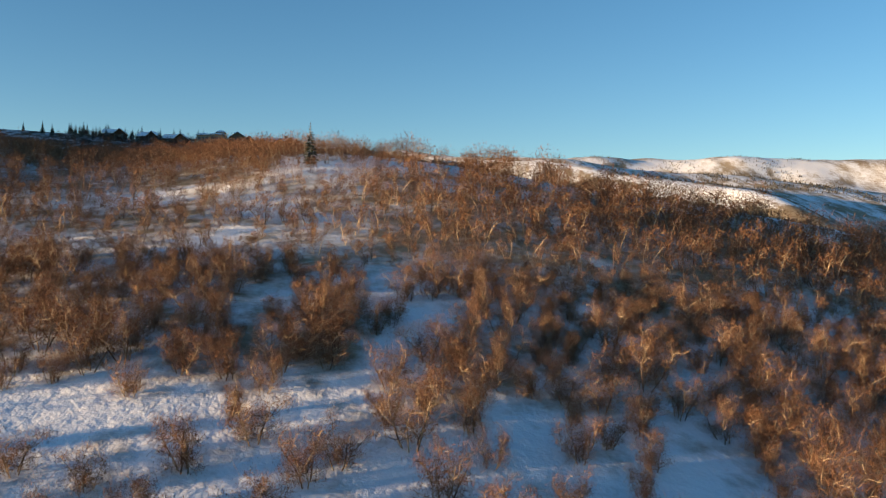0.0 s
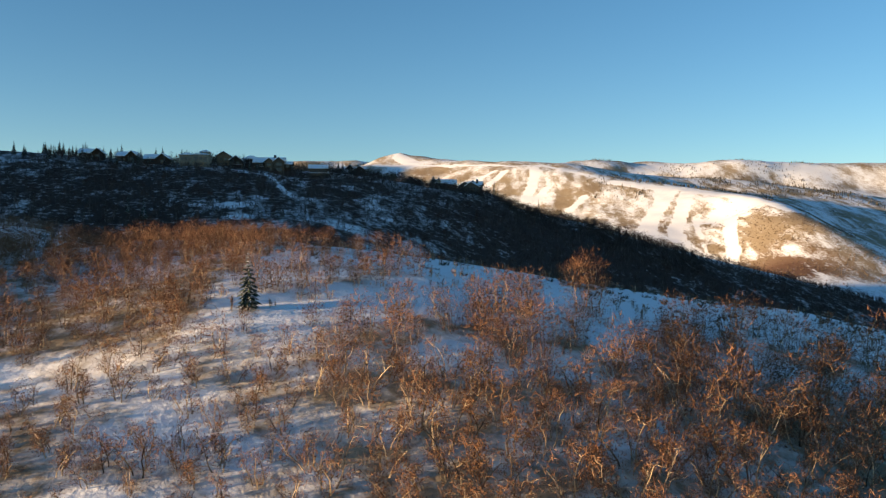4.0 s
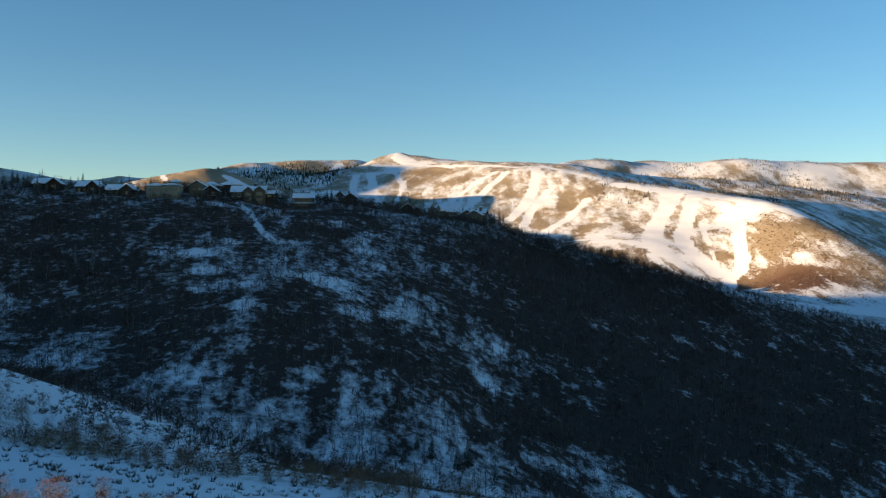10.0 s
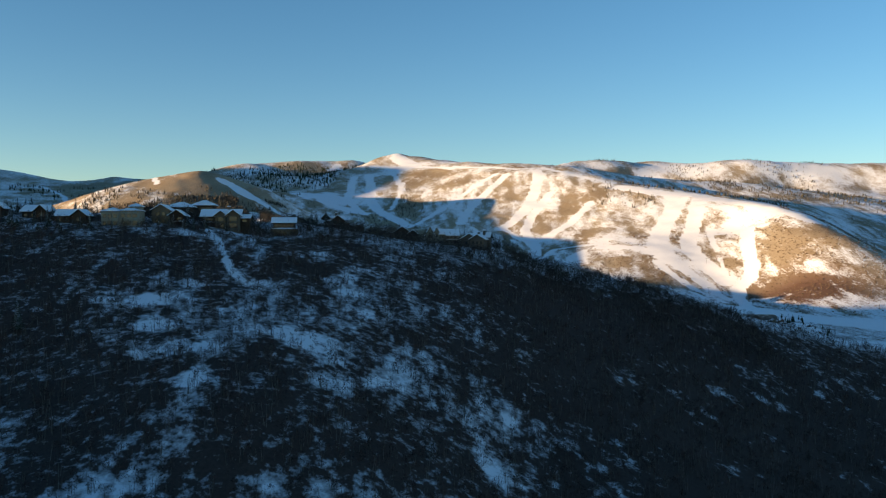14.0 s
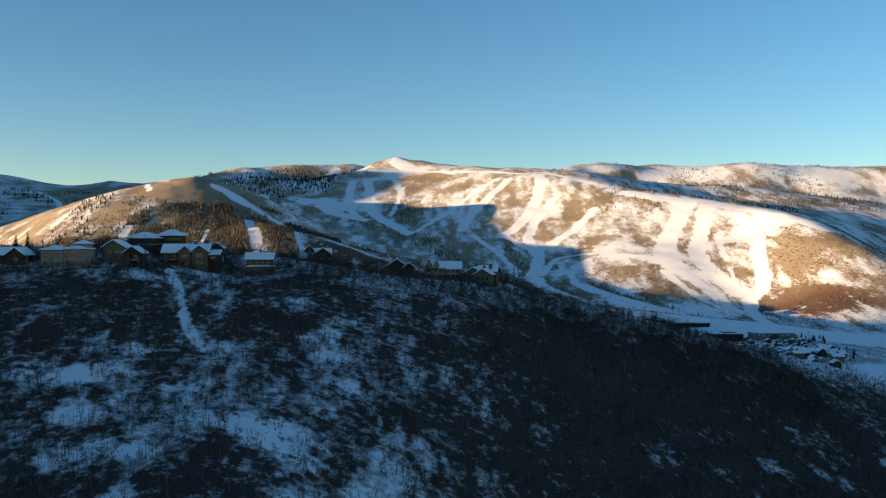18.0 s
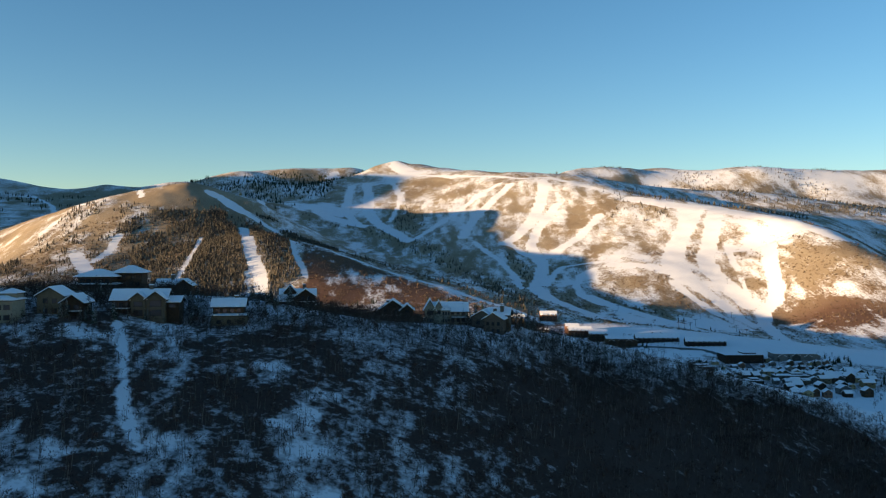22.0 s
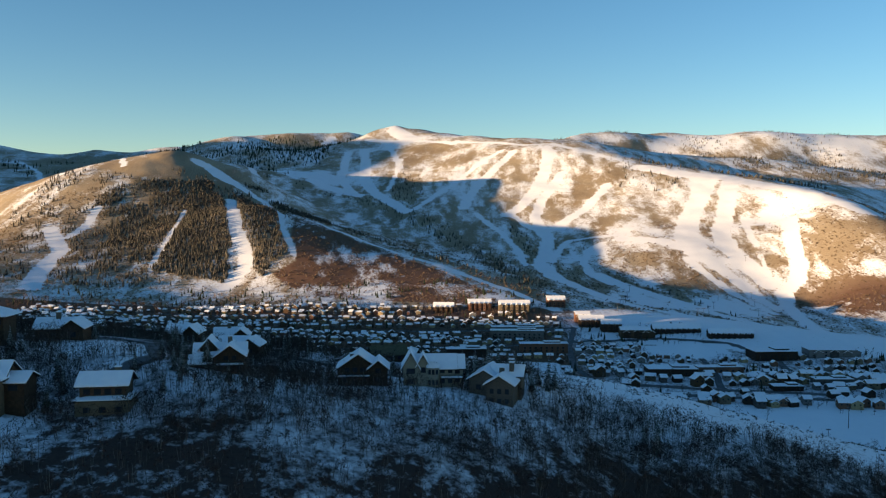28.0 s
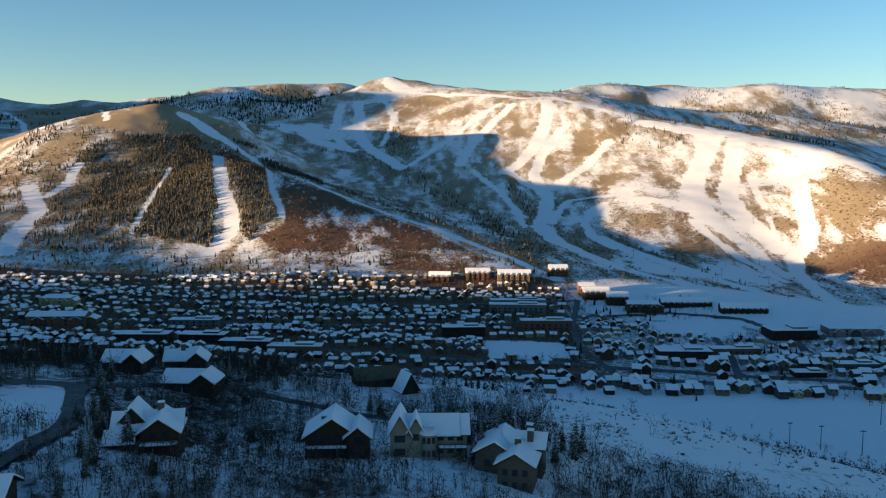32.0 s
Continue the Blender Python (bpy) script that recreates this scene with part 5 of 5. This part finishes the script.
    wing(h, 0, 4, 8, 8, 2.0, 7.0, "y", LOG, panes=[(0, 1.2, 2.4, 2.0)])
    h.matrix_world = h.matrix_world @ Matrix.Scale(0.8, 4)
    h = house_at(-24, 742, 20, "low dark house with wide snow-free olive roof")
    wing(h, 0, 5, 15, 9, 3.0, 3.0, "x", LOG, panes=row_of(3, -6, 6, 0.8, 1.6, 1.4))
    for ob in [o for o in h.children if o.name.startswith("roof")]:
        ob.data.materials[0] = BARE_ROOF
        ob["label"] = "bare olive-brown roof slope"


# ---- the town ----
def house_template(w, d, h, rise, over=0.6, snow=0.45):
    s = Soup()

    def quads(data, mat):
        tri = []
        for f in data[1]:
            tri += [(f[0], f[i], f[i + 1]) for i in range(1, len(f) - 1)]
        s.add(data[0], tri, mat)
    half = d / 2
    quads(prism(w / 2, [(-half, -3), (half, -3), (half, h), (0, h + rise), (-half, h)]), 0)
    e, out = h - rise / half * over, half + over
    quads(prism(w / 2 + over, [(0, h + rise), (out, e), (out, e + snow), (0, h + rise + snow), (-out, e + snow), (-out, e)]), 1)
    return s.arrays()


TOWN_WALLS = (BRICK, SIDING, OCHRE, LOG, TAN, DARK_WOOD)


def build_town():
    rng = np.random.RandomState(15)
    spots = []
    for row in range(28):
        y0 = 1058 + row * 16
        x = -520.0
        while x < 420:
            x += rng.uniform(7.5, 13.0)
            y = y0 + 0.05 * x + 9 * math.sin(x / 90 + row) + rng.uniform(-4, 4)
            if abs(x) > 0.58 * (y - 440) + 25 or x > 150 + max(0, (1330 - y)) * 3 or y > 1490 - max(0, x) * 0.45 or y < (1062 if x > 60 else 1088) or (x < -330 and y > 1440):
                continue
            if rng.uniform() < (0.45 if y < 1092 else 0.12 if x > 120 else 0.04):
                continue
            spots.append((x, y))
    spots = np.array(spots)
    lane = np.min([line_distance(spots[:, 0], spots[:, 1], p) - w / 2 for w, p in ROADS], axis=0)
    spots = spots[(lane > 4.5) & ~in_field(spots[:, 0], spots[:, 1])]
    for bx, by, bw, bd, *_ in BLOCKS:
        spots = spots[(np.abs(spots[:, 0] - bx) > bw / 2 + 7) | (np.abs(spots[:, 1] - by) > bd / 2 + 9)]
    shapes = [(9, 8, 5.5, 2.6), (8, 11, 6.2, 2.8), (11, 9, 5.2, 2.2), (7.5, 9, 6.6, 3.0), (12, 9, 6.0, 2.4), (8.5, 8, 4.6, 2.6)]
    templates = [house_template(*s) for s in shapes]
    kinds = []
    for (v, f, m), mat in zip(templates, TOWN_WALLS):
        kinds.append((tri_mesh("wall", v, f[m == 0], [mat]), tri_mesh("roof", v, f[m == 1], [SNOW])))
    spots = spots[np.argsort(spots[:, 1] - 0.12 * np.abs(spots[:, 0]))]
    named = set(np.argsort(spots[:, 1])[:296])
    z = height(spots[:, 0], spots[:, 1])
    colours = ("red-brown", "grey", "ochre", "brown timber", "tan", "dark")
    rest = []
    for i, ((x, y), gz) in enumerate(zip(spots, z)):
        k = rng.randint(6)
        turn = rng.choice((0, 90)) + rng.uniform(-16, 16)
        if i not in named:
            rest.append((x, y, gz))
            continue
        h = tagged(new("town_house"), colours[k] + " town house with snow-covered gable roof", "house", "houses of the town")
        h.matrix_world = pose(x, y, gz, 0, 0, turn) @ Matrix.Scale(rng.uniform(0.48, 0.78) * (1.4 if x > 110 else 1.0), 4)
        part("wall", kinds[k][0], None, h)
        part("roof", kinds[k][1], None, h)
        w, d, hh, rise = shapes[k]
        for j in (-0.25, 0.25):
            if abs(turn) < 20:
                window(h, j * w, -d / 2, hh * 0.55, 1.3, 1.4)
            else:
                window(h, -w / 2, j * d, hh * 0.55, 1.3, 1.4, "west")
    rest = np.array(rest)
    v, f, m, base = [], [], [], 0
    pick = rng.randint(6, size=len(rest))
    for k, t in enumerate(templates):
        p = rest[pick == k]
        a, b, c = scatter(t, p, rng.choice((0, math.pi / 2), len(p)) + rng.uniform(-0.3, 0.3, len(p)), rng.uniform(0.42, 0.72, len(p)))
        v.append(a), f.append(b + base), m.append(np.where(c == 1, 6, k))
        base += len(a)
    mesh = tri_mesh("old_town", np.concatenate(v), np.concatenate(f), [*TOWN_WALLS, SNOW], np.concatenate(m))
    tagged(new("old_town", mesh), "crowded old town of small snow-roofed wooden houses", "houses", kind="stuff")
    for x, y, w, d, tall, mat, roof, what in BLOCKS:
        h = tagged(new("town_building"), what, "building", "larger buildings of the town")
        h.matrix_world = pose(x, y, ground(x, y), 0, 0, rng.uniform(-4, 4))
        if roof == "saw":
            n = max(3, int(w / 6))
            wing(h, 0, 1.0, w, d - 2, tall - 1, 4.6, "x", mat, over=0.5, snow=0.6)
            for i in range(n):
                wing(h, -w / 2 + (i + 0.5) * w / n, -d / 2 + 2.5, w / n * 0.5, 5, tall - 2.0, 2.0, "y", mat, over=0.3)
        else:
            wing(h, 0, 0, w, d, tall, {"flat": 0.4, "hip": tall * 0.3, "gable": 3.0}[roof], "x", mat, over=0.6, roof="gable" if roof == "gable" else "hip")
            if roof != "flat":
                for k in (-0.3, 0.05, 0.34):
                    wing(h, w * k, -d / 2 + 2, w * 0.2, 5, tall - 2.2 - 3 * abs(k), 2.6, "y", mat, over=0.3)
                wing(h, w * 0.56, 1, w * 0.22, d * 0.8, tall * 0.62, 2.4, "y", mat, over=0.4)
            else:
                wing(h, w * 0.18, 0.5, w * 0.34, d * 0.6, tall + 1.8, 0.4, "x", mat, over=0.2, roof="hip")
        for level in range(max(1, int(tall / 3.4))):
            for wx, wz, ww, wh in row_of(max(3, int(w / 6)), -w * 0.46, w * 0.46, 0.8 + level * 3.2, 1.9, 1.6):
                window(h, wx, -d / 2, wz, ww, wh)


BLOCKS = [(172, 1400, 30, 18, 9, LOG, "saw", "tall brown resort hotel with snowy gables"), (192, 1378, 24, 16, 10, LOG, "saw", "brown resort lodge with snowy roof"), (164, 1418, 18, 14, 10, BRICK, "gable", "brown resort tower block with snowy roof"),
          (84, 1462, 40, 16, 10, TAN, "saw", "sunlit tan condominium with stepped snowy gables"), (40, 1470, 30, 14, 9, BRICK, "saw", "sunlit red-brown condominium with snowy gables"),
          (-6, 1462, 26, 12, 8, LOG, "saw", "sunlit brown lodge with snowy gables"), (214, 1352, 34, 14, 9, LOG, "gable", "red-brown lodge with snowy roof"),
          (266, 1368, 56, 13, 6, DARK_WOOD, "saw", "long dark row building with snowy saw-tooth gables"), (320, 1340, 50, 13, 6, DARK_WOOD, "saw", "long dark row building with snowy saw-tooth gables"),
          (212, 1184, 46, 22, 6, DARK_WOOD, "flat", "broad flat snowy-roofed market hall"), (262, 1196, 44, 12, 5, BRICK, "flat", "long low building with flat snowy roof"),
          (335, 1256, 44, 26, 9, DARK_WOOD, "flat", "dark flat-roofed resort building"), (396, 1262, 46, 22, 7, SIDING, "hip", "grey resort hall with snowy roof"),
          (100, 1268, 50, 13, 9, BRICK, "flat", "dark hotel block with flat snowy roof"), (78, 1338, 60, 13, 9, SIDING, "flat", "long grey block with flat snowy roof"),
          (80, 1362, 60, 12, 8, SIDING, "flat", "long grey block with flat snowy roof"), (18, 1236, 40, 14, 9, DARK_WOOD, "flat", "dark wooden hall beside a snowfield"),
          (-262, 1168, 46, 16, 7, DARK_WOOD, "flat", "low dark hall with flat snowy roof"), (-212, 1178, 40, 15, 7, DARK_WOOD, "flat", "low dark hall with flat snowy roof"),
          (-172, 1166, 44, 14, 6, DARK_WOOD, "flat", "long dark hall with flat snowy roof"), (-128, 1158, 46, 14, 6, BRICK, "flat", "long red-brown hall with flat snowy roof"),
          (-235, 1232, 46, 13, 7, SIDING, "flat", "grey flat-roofed block with snow"), (-352, 1206, 52, 18, 9, BRICK, "gable", "large brown lodge with snowy gable roof"),
          (-388, 1282, 30, 16, 9, OCHRE, "hip", "ochre lodge with snowy hipped roof"), (142, 1500, 24, 14, 10, BRICK, "saw", "brown lodge at the foot of the ski run"),
          (300, 1128, 26, 12, 4, DARK_WOOD, "flat", "low dark shed with snowy roof"), (350, 1150, 34, 12, 5, SIDING, "flat", "long grey building with snowy roof")]


def build_plateau_trees():
    rng = np.random.RandomState(17)
    t = rng.uniform((-170, 575), (170, 780), (13000, 2))
    x, y = t[:, 0], t[:, 1]
    keep = np.min([line_distance(x, y, p) - w / 2 for w, p in ROADS], axis=0) > 1.5
    keep &= np.hypot((x + 104) / 14, (y - 642) / 23) > 1
    for ob in scene.objects:
        if ob.name.startswith("chalet"):
            keep &= np.hypot(x - ob.location.x, y - ob.location.y - 5) > 11.5
    dense = np.clip(4.5 * (fbm(x / 14, y / 14, 3, 103) - 0.3), 0, 1) * np.where((x > 26 + 0.1 * (y - 640)) & (y > 664 + 12 * (fbm(x / 12, y / 12, 2, 107) - 0.5)), 0.02, np.where(x < -40, 1.0, 0.62))
    for cx, cy, cr in ((-36, 611, 6), (-44, 655, 6), (36, 640, 9), (64, 652, 9), (-12, 617, 5), (-58, 618, 5)):
        dense += np.clip(2.2 - 1.8 * np.hypot(x - cx, y - cy) / cr, 0, 1)
    keep &= rng.uniform(0, 1, len(x)) < dense
    keep &= ~((y > 735) & (x > -60))
    kinds = [oak_template(160 + i, 2, 2, 64, h, 0.12, (0.08, 0.15), 3, 0.012, 0.17) for i, h in enumerate((4.6, 5.8, 3.6))]
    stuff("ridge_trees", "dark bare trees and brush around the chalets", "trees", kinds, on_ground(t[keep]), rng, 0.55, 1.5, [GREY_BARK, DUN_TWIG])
    s = rng.uniform((0, 600), (190, 790), (5200, 2))
    s = s[(s[:, 0] > 18 + 0.2 * (s[:, 1] - 640)) & (rng.uniform(0, 1, len(s)) < 1.6 * (fbm(s[:, 0] / 10, s[:, 1] / 10, 3, 105) - 0.35))]
    stuff("ridge_sagebrush", "low dark sagebrush on the open snowy ridge", "shrubs", [tuft_template(170, 14, 0.8, 0.9, 0.16), tuft_template(171, 12, 0.5, 0.7, 0.16)], on_ground(s), rng, 0.7, 1.5, [SAGE])


def build_town_trees():
    rng = np.random.RandomState(16)
    t = rng.uniform((-560, 760), (460, 1500), (20000, 2))
    x, y = t[:, 0], t[:, 1]
    keep = (np.abs(x) < 0.6 * (y - 440) + 30) & ~in_field(x, y) & ~((x > 130) & (y > 1395)) & ~((x > 290) & (y > 1275))
    keep &= rng.uniform(0, 1, len(x)) < np.where(y > 1080, np.where(x > 120, 0.4, 0.8), np.clip(2.6 * (fbm(x / 50, y / 50, 3, 99) - np.where(x < 40, 0.2, 0.38)), 0, 0.9))
    keep &= np.min([line_distance(x, y, p) - w / 2 for w, p in ROADS], axis=0) > 1.5
    kinds = [thicket_template(140 + i, h, 2, 9, 0.5, 0.1) for i, h in enumerate((5.5, 7.0, 6.0))]
    stuff("town_trees", "dark bare winter trees between snowy houses", "trees", kinds, on_ground(t[keep]), rng, 0.7, 1.35, [GREY_BARK, DUN_TWIG])
    t = rng.uniform((-560, 1050), (460, 1640), (1500, 2))
    x, y = t[:, 0], t[:, 1]
    t = t[(np.abs(x) < 0.6 * (y - 440) + 30) & ~in_field(x, y) & ~((x > 130) & (y > 1395)) & ~((x > 290) & (y > 1275)) & (fbm(x / 60, y / 60, 2, 101) > 0.5)]
    stuff("town_conifers", "dark conifers scattered through the town", "trees", [spire_template(150, 9), spire_template(151, 7)], on_ground(t), rng, 0.7, 1.2, [NEEDLES])


def pole(name, label, category, group, x, y, tall, arms):
    top = tagged(new(name), label, category, group)
    top.matrix_world = pose(x, y, ground(x, y), 0, 0, (x * 7) % 40 - 20)
    s = Soup()
    s.tube([(0, 0, -0.5), (0, 0, tall)], (0.3, 0.16), 8)
    v, f, m = s.arrays()
    part("mast", tri_mesh("mast", v, f, [METAL]), None, top)
    for z, half in arms:
        part("crossarm", shell(box_data(-half, half, -0.25, 0.25, z, z + 0.5)), METAL, top)


def build_poles():
    for x, y in ((239, 965), (259, 952), (222, 972), (300, 1010)):
        pole("floodlight_mast", "tall steel floodlight mast on a snowy field", "lamp post", "floodlight masts", x, y, 16, ((15.2, 1.6),))
    for ax, ay, bx, by, n in ((220, 1480, 330, 1900, 8), (330, 1500, 480, 1850, 7), (400, 1420, 560, 2000, 9)):
        for i in range(n):
            k = i / (n - 1)
            pole("lift_tower", "grey steel ski lift tower on a snowy slope", "ski lift", "ski lift towers", ax + (bx - ax) * k, ay + (by - ay) * k, 11, ((10.2, 3.0),))


build_near_oaks()
build_shady_wood()
build_conifers()
build_mountain_brush()
build_chalets()
build_plateau_trees()
build_town()
build_town_trees()
build_poles()
